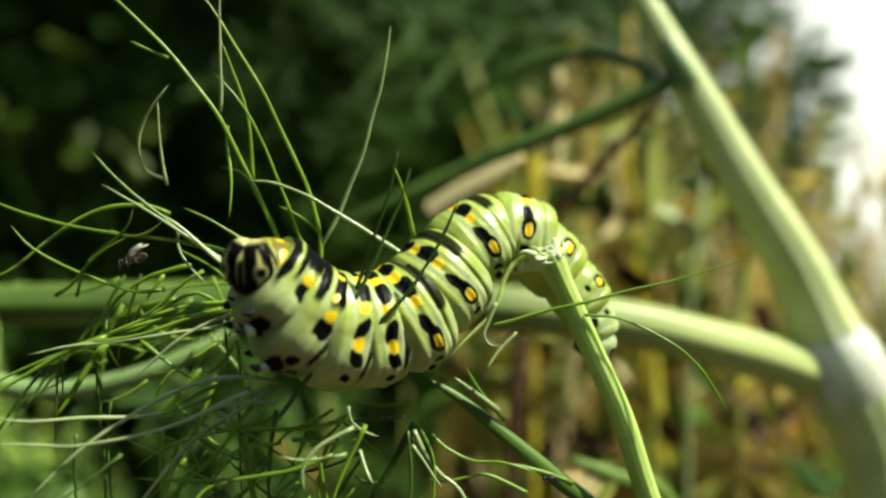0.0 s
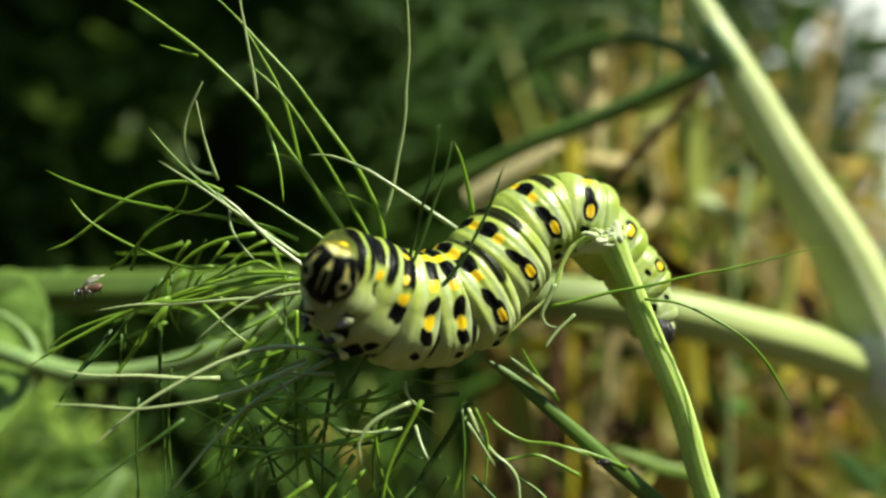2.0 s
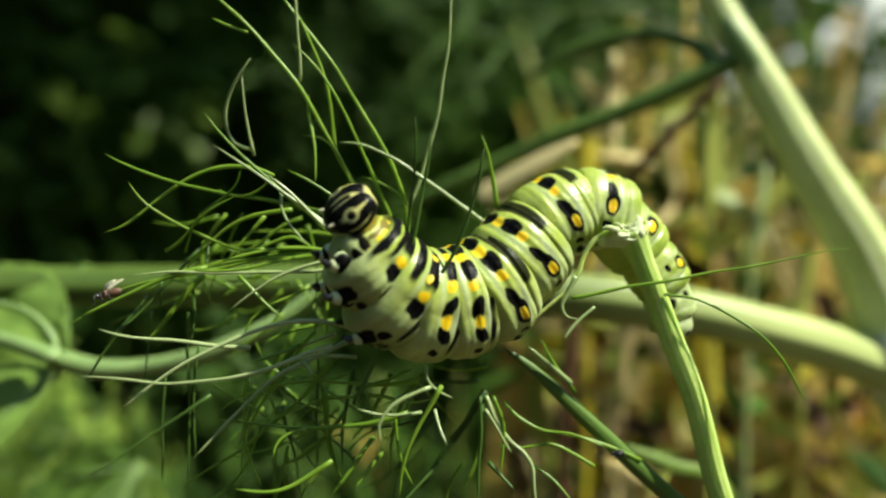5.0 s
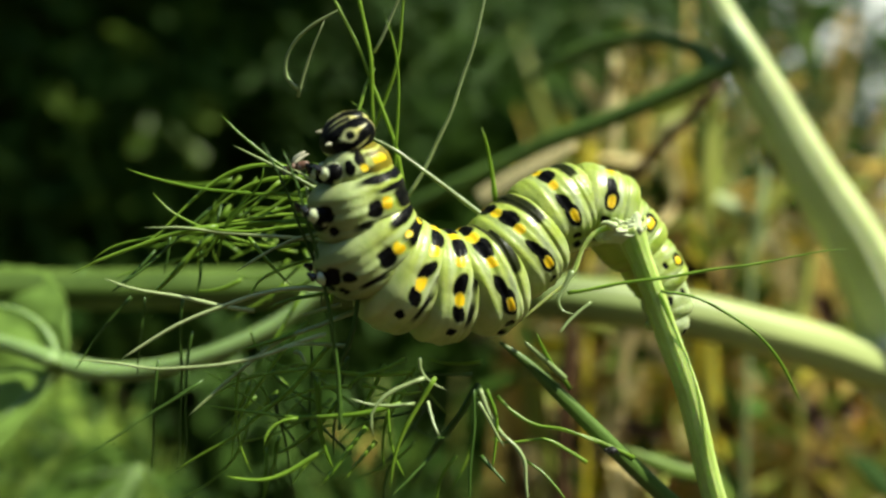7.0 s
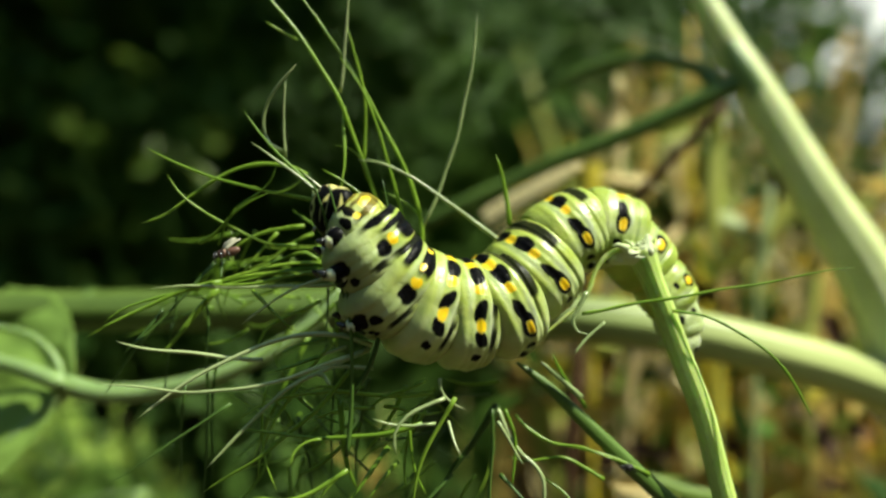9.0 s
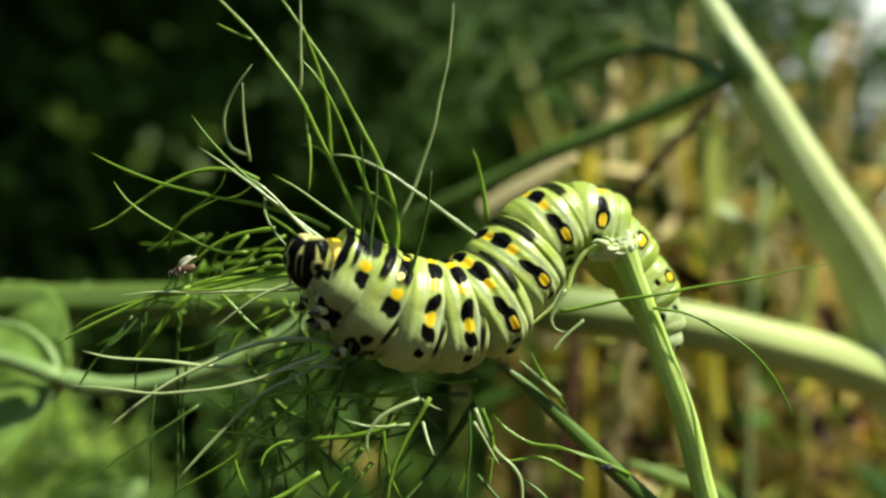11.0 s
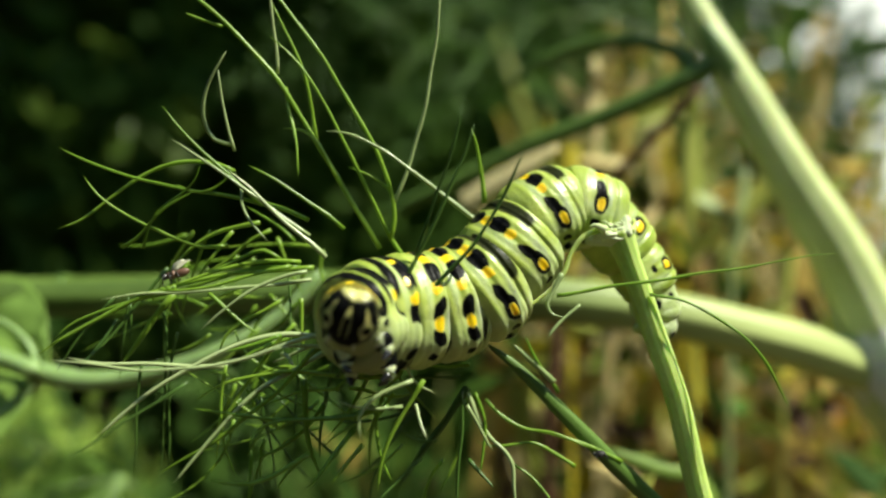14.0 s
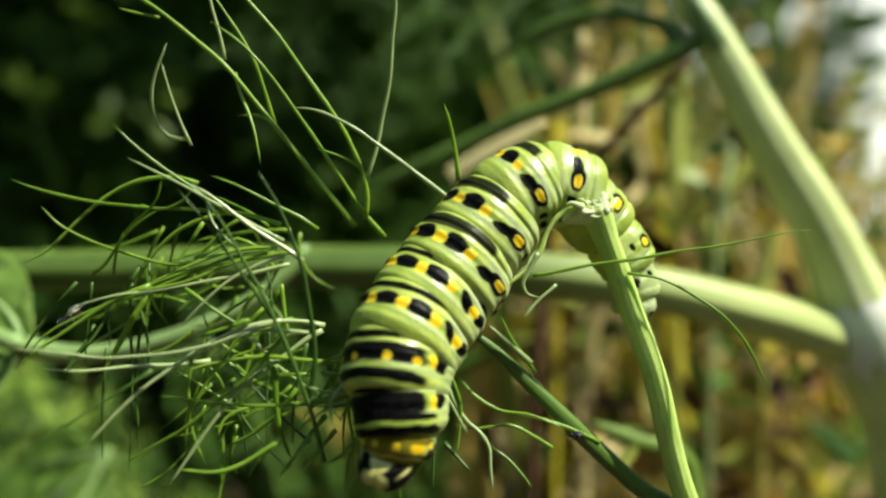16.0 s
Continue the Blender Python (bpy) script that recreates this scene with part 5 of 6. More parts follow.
def marks_for(kind, th, s, half):
    """Black, yellow and pale weights at girdle angle th (0 is the back, degrees, unsigned) and s mm towards the head."""
    black, yellow, pale = np.zeros_like(th), np.zeros_like(th), np.zeros_like(th)
    def b(*a, **k):
        np.maximum(black, spot(th, s, *a, **k), out=black)
    def y(*a, **k):
        np.maximum(yellow, spot(th, s, *a, **k), out=yellow)
    if kind in ("A3", "A4", "A5", "A6"):
        s = s - 0.2
    if kind == "A6":
        th = th + 14
    if kind in ("A1", "A2", "A3", "A4", "A5", "A6"):
        w = 0.76 if kind in ("A3", "A4", "A5") else 0.66
        b(0, 0.1, 14, w)
        b(38, 0.05, 13.5, w)
        if kind in ("A1", "A2"):
            b(81, 0.05, 12, w * 0.85, lean=0.02)
            b(110, 0.0, 8.5, w * 0.9, lean=-0.03)
            y(96, 0.05, 7, 0.44)
        else:
            # a drop-shaped mark, narrow above, with the yellow spot in its lower half
            b(85, 0.22, 15, 0.52, lean=-0.014)
            b(103, 0.0, 15, 0.70)
            y(105, -0.06, 8.0, 0.34)
        y(20, 0.25, 7, 0.5)
        y(57, 0.2, 6.5, 0.46)
        b(131, 0.1, 5, 0.42)
    elif kind == "T3":
        b(0, 0.1, 64, 0.74, p=6)
        b(0, 1.75, 70, 0.42, p=6)
        y(20, 0.45, 4.5, 0.32)
        y(54, 0.45, 5, 0.34)
        y(74, 0.1, 7, 0.5)
        b(91, -0.05, 11, 0.78)
        b(134, 0, 7, 0.5)
    elif kind == "A7":
        b(20, 0.1, 8, 0.35)
        b(66, 0, 17, 0.76)
        y(68, -0.05, 10, 0.44)
        b(100, 0.4, 6, 0.35)
    elif kind == "A8":
        b(57, 0, 16, 0.66)
        y(59, -0.05, 10, 0.38)
        b(92, 0.3, 6, 0.35)
    elif kind == "A9":
        b(70, 0.4, 9, 0.3)
        b(112, 0, 8, 0.4)
    elif kind == "A10":
        b(62, -1.0, 16, 0.3)
        b(96, 0.7, 12, 0.3)
    elif kind == "T2":
        b(0, 0.15, 62, 0.86, p=6)
        b(0, 1.15, 84, 0.26, p=5)
        b(0, 2.1, 108, 0.34, p=5)
        y(76, 0.15, 7, 0.5)
        b(93, -0.05, 11, 0.7)
    elif kind == "T1":
        np.maximum(yellow, 0.16 * step(th / 82, 0.2), out=yellow)
        b(0, -0.15, 106, 0.34, p=5)
        b(0, 0.95, 90, 0.22, p=5)
        b(0, 1.85, 120, 0.5, p=5)
        b(36, 0.45, 11, 0.5)
        b(0, 0.45, 13, 0.5)
        y(19, 0.48, 6, 0.28)
        y(60, 0.48, 17, 0.36)
        b(98, 0.9, 9, 0.6)
        y(96, 0.1, 8, 0.34)
        b(118, 0.4, 9, 0.6)
    if kind in ("T1", "T2", "T3"):                            # shade between the legs painted as grey, then the underside's own spots
        np.maximum(black, 0.42 * np.clip((th - 118) / 26, 0, 1), out=black)
        b(150, 0.5, 9, 0.75)
        b(168, -0.4, 14, 0.6)
        b(148, -1.0, 6, 0.4)
    # narrow band where the segment meets the one behind
    low = {"T2": 122, "T3": 132, "A1": 134, "A2": 126, "A3": 78, "A4": 66, "A5": 58, "A6": 40}.get(kind)
    if low:
        centre = -half * (0.5 if kind in ("T2", "T3", "A1", "A2") else 0.6) + 0.10 * np.cos(np.radians(th * 3))
        wide = 0.5 if kind == "T2" else 0.34 if kind in ("T3", "A1", "A2") else 0.78
        band = step(np.abs(s - centre) / (wide * (1 - 0.35 * np.clip(th / low, 0, 1))), 0.2) * step(th / low, 0.05)
        if kind in ("T2", "T3", "A1", "A2"):
            band *= 1 - 0.75 * np.exp(-((th - 92) / 7) ** 2)
        np.maximum(black, band * (0.955 if kind in ("A3", "A4", "A5", "A6") else 0.98), out=black)
    pale += 0.08 + np.clip((th - 88) / 55, 0, 0.42)
    # rear belly turned less pale: its shade is put into the colour
    if kind in ("A5", "A6", "A7", "A8", "A9"):
        pale *= 1 - 0.9 * np.clip((th - 112) / 25, 0, 1)
    pale = np.maximum(pale, 0.9 * np.exp(-((s + 0.85) / 0.4) ** 2) * np.exp(-((th - 92) / 26) ** 2))      # sheen beside the side mark, painted bluish-white
    # highlight along the front ridge, painted pale as well
    pale = np.maximum(pale, 0.55 * np.exp(-((s - 0.95) / 0.35) ** 2) * np.exp(-((th - 60) / 45) ** 2))
    if kind in ("A9", "A10"):
        pale = np.maximum(pale, 0.9 if kind == "A10" else 0.6)
    if kind in ("A1", "A2", "A3", "T3", "T2", "T1"):                  # whiter flanks in front
        pale = np.maximum(pale, 0.55 * np.clip((th - 58) / 40, 0, 1) * (0.72 + 0.28 * np.cos(s * 2.2)))
    black *= 1 - yellow
    return black, yellow, np.clip(pale, 0, 1)


def segment(kind):
    """One ring of the body: along +Y to the head, +Z the back."""
    R, L = GIRTH[kind], LENGTH[kind]
    nt, ns = (210, 58) if kind not in ("A9", "A10") else (90, 26)
    half = L * 0.66
    th = np.linspace(-np.pi, np.pi, nt, endpoint=False)
    sv = np.linspace(-half, half, ns)
    TH_, S = np.meshgrid(th, sv)
    q = np.abs(S) / half
    prof = 1.02 - (0.19 - 0.05 * np.cos(TH_)) * q ** 4.2
    prof += 0.016 * np.cos(S / L * 2 * np.pi * 2.0 + 0.6) * (1 - q)          # annulets
    prof += 0.007 * np.cos(S * 2 * np.pi / 0.8 + 1.5 * np.sin(TH_ * 2)) * (1 - q ** 2)   # fine wrinkles
    prof -= 0.026 * np.exp(-((S + half * 0.45) / 0.16) ** 2)                 # fold behind the band
    if kind == "A10":
        prof = np.sqrt(np.clip(1 - np.where(S < 0, (S / half) ** 2, (S / half) ** 4 * 0.5), 0.02, 1))
    if kind == "T1":
        prof = np.where(S > 0, 1.02 - 0.72 * q ** 2.4, prof)
    deg = np.degrees(np.abs(TH_))
    side = 1 + 0.05 * np.exp(-((deg - 118) / 16) ** 2) * (1 - q ** 2)        # side fold
    side -= 0.03 * np.exp(-((deg - 90) / 10) ** 2) * np.exp(-((S - 0.2) / 0.9) ** 2)
    sag = SAG.get(kind, -0.08)
    belly = 1 + sag * np.clip(-np.cos(TH_), 0, 1) ** 1.5
    jit = np.array([[noise.noise(Vector((math.cos(t) * 1.3, math.sin(t) * 1.3, s * 0.6 + ORDER.index(kind) * 7))) for t in th] for s in sv])
    rad = R * prof * side * belly * (1 + 0.028 * jit)
    X, Y, Z = rad * np.sin(TH_), S, rad * np.cos(TH_)
    verts = np.stack([X, Y, Z], -1).reshape(-1, 3) * MM
    idx = np.arange(ns * nt).reshape(ns, nt)
    nx = np.roll(idx, -1, 1)
    faces = np.stack([idx[:-1], nx[:-1], nx[1:], idx[1:]], -1).reshape(-1, 4)
    me = bpy.data.meshes.new("body_segment")
    me.from_pydata(verts.tolist(), [], faces.tolist() + [idx[0][::-1].tolist(), idx[-1].tolist()])
    warp = np.array([[noise.noise(Vector((math.cos(t) * 3, math.sin(t) * 3, s * 1.6 + ORDER.index(kind) * 3))) for t in th] for s in sv])
    bk, ye, pa = marks_for(kind, deg + warp * 3.5, S + np.roll(warp, 11, 1) * 0.14, half)
    layer = me.attributes.new("marks", "FLOAT_COLOR", "POINT")
    layer.data.foreach_set("color", np.stack([bk, ye, pa, np.ones_like(bk)], -1).astype(np.float32).ravel())
    me.polygons.foreach_set("use_smooth", [True] * len(me.polygons))
    me.materials.append(SKIN)
    ob = new("body_segment", me)
    ob.parent = caterpillar
    return ob


def marked(ob, fn):
    """Writes the mark layer of a small part from a function of the local place in mm."""
    me = ob.data
    layer = me.attributes.new("marks", "FLOAT_COLOR", "POINT")
    for v, d in zip(me.vertices, layer.data):
        d.color = (*fn(v.co / MM), 1)
    return ob


HEAD = 1.0


def build_head():
    bm = bmesh.new()
    bmesh.ops.create_icosphere(bm, subdivisions=6, radius=1)
    for v in bm.verts:
        c = v.co.copy()
        groove = 0.10 * math.exp(-(c.x / 0.10) ** 2) * max(0, c.z * 0.6 + c.y * 0.6)
        lobes = 1 + 0.08 * math.exp(-((abs(c.x) - 0.5) / 0.3) ** 2) * max(0, c.z)
        jaw = 1 - 0.28 * max(0, -c.z) ** 1.5
        c *= (lobes - groove)
        v.co = Vector((c.x * 2.25 * jaw, c.y * 1.5, c.z * 2.3)) * MM * HEAD
    head = part("head", bm, SKIN, caterpillar, "pale yellow head capsule striped with black")

    def face(p):
        n = Vector((p.x / 2.3, p.y / 1.55, p.z / 2.35)).normalized()      # direction from the middle
        turn = math.degrees(math.atan2(abs(n.x), n.y))
        ring = math.sqrt(max(0.0, 1 - n.z * n.z))
        bk = 0.0
        for at, wide, top, low in ((0, 7, 0.5, -0.8), (22, 14, 0.97, -0.85), (64, 15, 0.97, -0.8), (100, 15, 0.94, -0.6), (138, 14, 0.9, -0.45)):
            gap = abs(turn - at) * ring
            edge = max(0.0, min(1.0, (wide - gap) / 4 + 0.5))
            ends = max(0.0, min(1.0, (top - n.z) / 0.1)) * max(0.0, min(1.0, (n.z - low) / 0.1))
            bk = max(bk, edge * ends)
        if n.y > 0.0:
            bk = max(bk, max(0.0, min(0.96, (-0.22 - n.z) / 0.2)))           # dark mouth parts
        cheek = math.hypot((turn - 44) / 57 * ring, n.z - 0.05)
        bk = max(bk, max(0.0, min(1.0, (0.17 - cheek) / 0.06 + 0.5)))
        bk *= 1 - 0.55 * max(0.0, min(1.0, (0.30 - cheek) / 0.06 + 0.5)) * max(0.0, min(1.0, (cheek - 0.19) / 0.06 + 0.5))
        ye = 0.08 + 0.26 * max(0.0, min(1.0, n.z * 1.6 + 0.3))
        return bk, ye * (1 - bk), 0.7
    marked(head, face)
    for s in (-1, 1):
        part("mandible", blob(0.42, (0.8, 0.7, 0.9), (0.36 * s, 0.72, -1.47), 3), LEG_BLACK, head)
        bm = bmesh.new()
        tube(bm, smooth_path([Vector((0.8 * s, 0.63, -1.26)) * MM, Vector((0.97 * s, 0.97, -1.6)) * MM, Vector((0.97 * s, 1.1, -1.93)) * MM], 4), taper(0.2, 0.1), 8)
        part("antenna", bm, LEG_PALE, head)
        for k, (ex, ez) in enumerate(((1.13, -0.63), (1.26, -0.8), (1.18, -1.0))):
            part("eye", blob(0.14, (1, 1, 1), (ex * s, 0.63 - 0.13 * k, ez), 2), LEG_BLACK, head)
    part("labrum", blob(0.46, (1.0, 0.5, 0.5), (0, 0.88, -1.22), 3), LEG_PALE, head)
    return head


def true_leg(parent, s, reach):
    """A jointed front leg: pale, black-spotted base, dark claw."""
    base = Vector((1.55 * s, 0.3, -(0.80 + SAG[parent["ring"]]) * GIRTH[parent["ring"]]))
    spot_at = base + Vector((0.7 * s, 0.25, -0.1))
    root = marked(part("leg", blob(1.0, (0.85, 0.9, 1.0), base, 4), SKIN, parent), lambda p: (max(0.0, min(1.0, (0.78 - (p - spot_at).length) / 0.15 + 0.5), min(1.0, (base.z - 0.25 - p.z) / 0.15)), 0, 0.9))
    knee, shin, toe = base + Vector((0.1 * s, 0.15, -0.6)), base + Vector((0.15 * s, 0.55, -0.55 - 0.55 * reach)), base + Vector((-0.25 * s, 1.2, -0.55 - 0.85 * reach))
    bm = bmesh.new()
    tube(bm, smooth_path([knee * MM, knee.lerp(shin, 0.6) * MM, shin * MM], 5), taper(0.62, 0.42, 0.5), 12)
    marked(part("upper_joint", bm, SKIN, parent), lambda p: (1.0 if (p - shin).length < 0.34 or (p - knee).length < 0.5 else 0.0, 0, 0.9))
    bm = bmesh.new()
    tube(bm, smooth_path([shin * MM, shin.lerp(toe, 0.6) * MM, toe * MM], 5), taper(0.4, 0.12, 0.2), 10)
    part("claw_joint", bm, LEG_BLACK, parent)


def proleg(parent, s, length=1.7, forward=0.1):
    """A fleshy false leg with a black spot and a flat gripping sole."""
    R = GIRTH[parent["ring"]]
    out = 1.0 if parent["ring"] == "A3" else 0.72
    root, tip = Vector((0.38 * R * s * out, 0, -0.52 * R)), Vector((0.50 * R * s * out, forward, -0.70 * R - length))
    bm = bmesh.new()
    path = smooth_path([root * MM, root.lerp(tip, 0.5) * MM, tip * MM], 9)
    k = R / 4.2 * (0.82 if parent["ring"] in ("A3", "A4") else 0.9)
    tube(bm, path, lambda q: k * (2.15 - 1.15 * q) * MM * (1 if q < 0.72 else math.sqrt(max(0.02, 1 - ((q - 0.72) / 0.285) ** 2))), 28)
    mid = root.lerp(tip, 0.74) + Vector((1.1 * k * s, 0.3, 0))
    marked(part("proleg", bm, SKIN, parent), lambda p: (max(0.0, min(1.0, (0.52 - (p - mid).length) / 0.16)), 0, 0.4))


# ---------------------------------------------------------------- the dropping it lets fall
def build_dropping():
    ob = thing("caterpillar_dropping", place((21.67, 1.5, -7.38)), "round black caterpillar dropping with a rough wet surface", "dropping")
    bm = bmesh.new()
    bmesh.ops.create_icosphere(bm, subdivisions=4, radius=1)
    for v in bm.verts:
        c = v.co.copy()
        lump = 1 + 0.10 * noise.noise(c * 2.1) + 0.06 * noise.noise(c * 5) - 0.07 * abs(math.cos(3 * math.atan2(c.x, c.y)))
        v.co = Vector((c.x * 1.3, c.y * 1.2, c.z * 1.36)) * lump * MM
    part("pellet", bm, FRASS, ob)
    return ob


DROPPING = build_dropping()
DROP_FROM, DROP_HELD = (21.67, 1.5, -7.38), (20.12, 3, -6.62)


def dropping_rows():
    """Pushed out of the tail end, let go at three seconds, then lying on the soil."""
    rows = []
    out, held = Vector(DROP_FROM), Vector(DROP_HELD)
    for t, share in ((0, 0.0), (0.5, 0.0), (1, 0.35), (1.5, 0.55), (2, 0.62), (2.5, 0.85), (3, 1.0)):
        s, a = next((s, a) for u, s, a in SWAY if u == t)
        rows.append((t, sway(s, a) @ Matrix.Translation(place(held.lerp(out, share)))))
    last = rows[-1][1].translation
    for t, fall in ((3.05, 0.012), (3.1, 0.05), (3.2, 0.19), (3.35, last.z - 0.008), (3.6, last.z - 0.008), (16, last.z - 0.008)):
        rows.append((t, Matrix.Translation(last - Vector((0, 0, fall)))))
    return rows


RINGS = {}
for name in ORDER[:-1]:
    RINGS[name] = segment(name)
    RINGS[name]["ring"] = name
RINGS["H"] = build_head()
for name, reach in (("T1", 0.9), ("T2", 1.15), ("T3", 1.2)):
    for s in (-1, 1):
        true_leg(RINGS[name], s, reach)
for name in ("A3", "A4", "A5", "A6"):
    for s in (-1, 1):
        proleg(RINGS[name], s, {"A3": 1.6, "A4": 1.2}.get(name, 1.1), 0.9 if name == "A3" else 0.1)
for s in (-1, 1):
    proleg(RINGS["A10"], s, 1.0)

REAR = [(21.3, 4.33, -6.9), (20.9, 4.52, -4.7), (19.7, 4.41, -2.0), (17.07, 4.23, 1.27), (14.23, 3.77, 3.84), (10.28, 2.9, 3.32)]
REAR_ROLL = (-15, -15, -14, -11, -10, -2)
POSTURES = {}


def posture(t, rolls, *front):
    """Ring centres and their rolls (degrees that the back leans to the viewer) at t: the resting rear, then A4 to head."""
    POSTURES[t] = (REAR_ROLL + rolls, [Vector(p) for p in REAR] + [Vector(p) for p in front])


posture(0, (14, 25, 17, 3, -1, -17, -16, -14), (6.73, 1.55, 0.24), (3.51, 0.25, -2.17), (0.43, -0.9, -2.83), (-2.2, -2.23, -2.47), (-4.31, -3.68, -1.06), (-5.83, -4.64, 1.27), (-7.31, -5.79, 2.55), (-8.23, -7.41, 2.87))
posture(0.5, (14, 21, 11, -2, -8, -15, -13, -12), (6.69, 1.57, 0.37), (3.56, 0.07, -2.21), (0.63, -1.21, -2.79), (-1.9, -2.64, -2.23), (-4.18, -4.09, -0.94), (-5.75, -4.97, 1.13), (-6.97, -5.97, 2.61), (-6.98, -7.7, 2.67))
posture(1, (13, 21, 10, -3, -8, -16, -13, -11), (6.69, 1.51, 0.34), (3.55, -0.11, -2.27), (0.71, -1.46, -2.94), (-1.83, -2.81, -2.52), (-4.07, -4.17, -1.39), (-5.59, -5.01, 0.6), (-6.94, -5.98, 1.9), (-6.94, -7.67, 1.92))
posture(1.5, (14, 24, 15, 3, -2, -8, -6, -5), (6.66, 1.59, 0.36), (3.61, 0.07, -2.33), (0.78, -1.3, -3.07), (-1.79, -2.75, -2.69), (-4.03, -4.37, -1.71), (-5.67, -5.69, 0.01), (-7.11, -7.05, 0.91), (-7.11, -8.87, 0.92))
posture(2, (14, 24, 15, 3, 5, -4, -2, -1), (6.68, 1.48, 0.41), (3.68, 0.05, -2.17), (0.89, -1.2, -3.03), (-1.61, -2.58, -2.75), (-3.72, -4.21, -1.51), (-5.48, -5.75, -0.11), (-6.72, -7.46, 0.02), (-6.89, -9.31, 0.11))
posture(2.5, (14, 27, 21, 7, 10, 0, 2, 2), (6.73, 1.52, 0.4), (3.76, 0.2, -1.98), (0.99, -1.02, -2.92), (-1.51, -2.5, -2.84), (-3.55, -4.24, -1.71), (-5.28, -5.85, -0.52), (-6.46, -7.59, -0.46), (-6.46, -9.45, -0.46))
posture(3, (15, 27, 25, 14, 14, 3, 2, 2), (6.71, 1.63, 0.29), (3.72, 0.3, -2.28), (0.87, -0.97, -3.13), (-1.56, -2.66, -2.94), (-3.73, -4.5, -1.77), (-4.83, -6.26, -0.1), (-6.1, -8.04, 0.5), (-6.76, -9.61, 1.27))
posture(3.5, (16, 27, 25, 16, 12, 6, 3, 3), (6.79, 1.62, 0.2), (3.81, 0.31, -2.42), (0.95, -1, -3.34), (-1.62, -2.62, -3.3), (-3.8, -4.58, -2.43), (-5.18, -6.41, -0.73), (-6.16, -8.01, 0.67), (-7.51, -9.35, 1.51))
posture(4, (16, 29, 24, 14, 8, -12, -13, -10), (6.86, 1.65, 0.15), (3.96, 0.38, -2.48), (1.2, -0.72, -3.62), (-1.3, -1.88, -3.76), (-3.43, -3.44, -2.81), (-5.2, -4.83, -0.95), (-6.65, -5.97, 0.57), (-7.82, -6.73, 2.51))
posture(6.5, (18, 26, 12, -2, -5, -14, -18, -17), (6.68, 1.72, 0.14), (3.48, 0.46, -2.61), (0.22, -0.66, -3.21), (-2.83, -1.83, -2.4), (-4.96, -3.38, -0.48), (-6.15, -4.54, 2.78), (-6.59, -5.45, 4.99), (-7.36, -6.76, 7.11))
posture(7, (17, 22, 8, -6, -7, -18, -20, -18), (6.69, 1.69, 0.18), (3.37, 0.3, -2.5), (-0.07, -0.94, -2.9), (-3.14, -2.21, -1.83), (-5.35, -3.56, 0.36), (-6.24, -4.49, 3.73), (-6.85, -5.14, 6.58), (-7.78, -5.81, 9.11))
posture(7.5, (15, 19, 4, -9, -9, -18, -18, -17), (6.76, 1.7, 0.16), (3.4, 0.24, -2.46), (-0.05, -1.02, -2.77), (-3.21, -2.14, -1.5), (-5.45, -3.4, 0.73), (-6.57, -4.12, 4.27), (-7.78, -4.28, 7.32), (-9.5, -4.52, 9.66))
posture(8, (17, 22, 6, -7, -7, -17, -18, -17), (6.85, 1.74, 0.12), (3.58, 0.32, -2.58), (0.22, -0.9, -3), (-2.95, -2.04, -1.89), (-5.28, -3.4, 0.17), (-6.6, -4.29, 3.58), (-8.04, -4.49, 6.53), (-9.79, -4.49, 8.62))
posture(8.5, (16, 21, 6, -7, -6, -17, -18, -17), (6.82, 1.72, 0.06), (3.52, 0.26, -2.64), (0.12, -0.93, -3.13), (-3.05, -2.08, -2.14), (-5.46, -3.45, -0.18), (-6.88, -4.31, 3.14), (-8.47, -4.48, 5.72), (-10.4, -4.44, 7.13))
posture(9, (16, 22, 8, -4, -3, -15, -18, -17), (6.79, 1.75, 0.04), (3.56, 0.32, -2.73), (0.24, -0.84, -3.36), (-2.93, -1.95, -2.51), (-5.46, -3.33, -0.68), (-7.19, -4.3, 2.31), (-8.92, -4.53, 4.4), (-10.8, -4.65, 5.28))
posture(11.5, (14, 21, 7, -4, 2, -2, 2, 2), (7.04, 1.81, 0.05), (4.11, 0.43, -2.78), (1.16, -0.7, -3.68), (-1.64, -1.79, -3.32), (-4.31, -2.81, -2.18), (-6.65, -3.52, -0.53), (-8.56, -4.61, -0.28), (-9.93, -6.24, -0.03))
posture(12, (13, 20, 9, -4, 2, 2, 3, 3), (7.07, 1.87, 0.05), (4.18, 0.37, -2.75), (1.17, -0.67, -3.56), (-1.54, -1.8, -3.09), (-4.23, -3.24, -2.12), (-6.39, -4.69, -0.84), (-8.05, -6.2, -0.52), (-9.18, -7.68, -0.93))
posture(12.5, (15, 22, 11, -2, 4, 3, 4, 4), (6.97, 1.81, 0.08), (4.16, 0.31, -2.84), (1.2, -0.78, -3.85), (-1.46, -2, -3.44), (-4.04, -3.54, -2.33), (-5.98, -5.09, -1.03), (-7.37, -6.79, -0.84), (-8.4, -8.4, -1.38))
posture(13, (15, 26, 15, -1, 5, -2, 0, 1), (6.97, 1.81, 0.12), (4.11, 0.49, -2.73), (1.42, -0.74, -3.97), (-1.2, -2.05, -3.71), (-3.52, -3.76, -2.56), (-5.6, -5.5, -1.19), (-6.96, -7.28, -1.37), (-7.1, -9.22, -1.23))
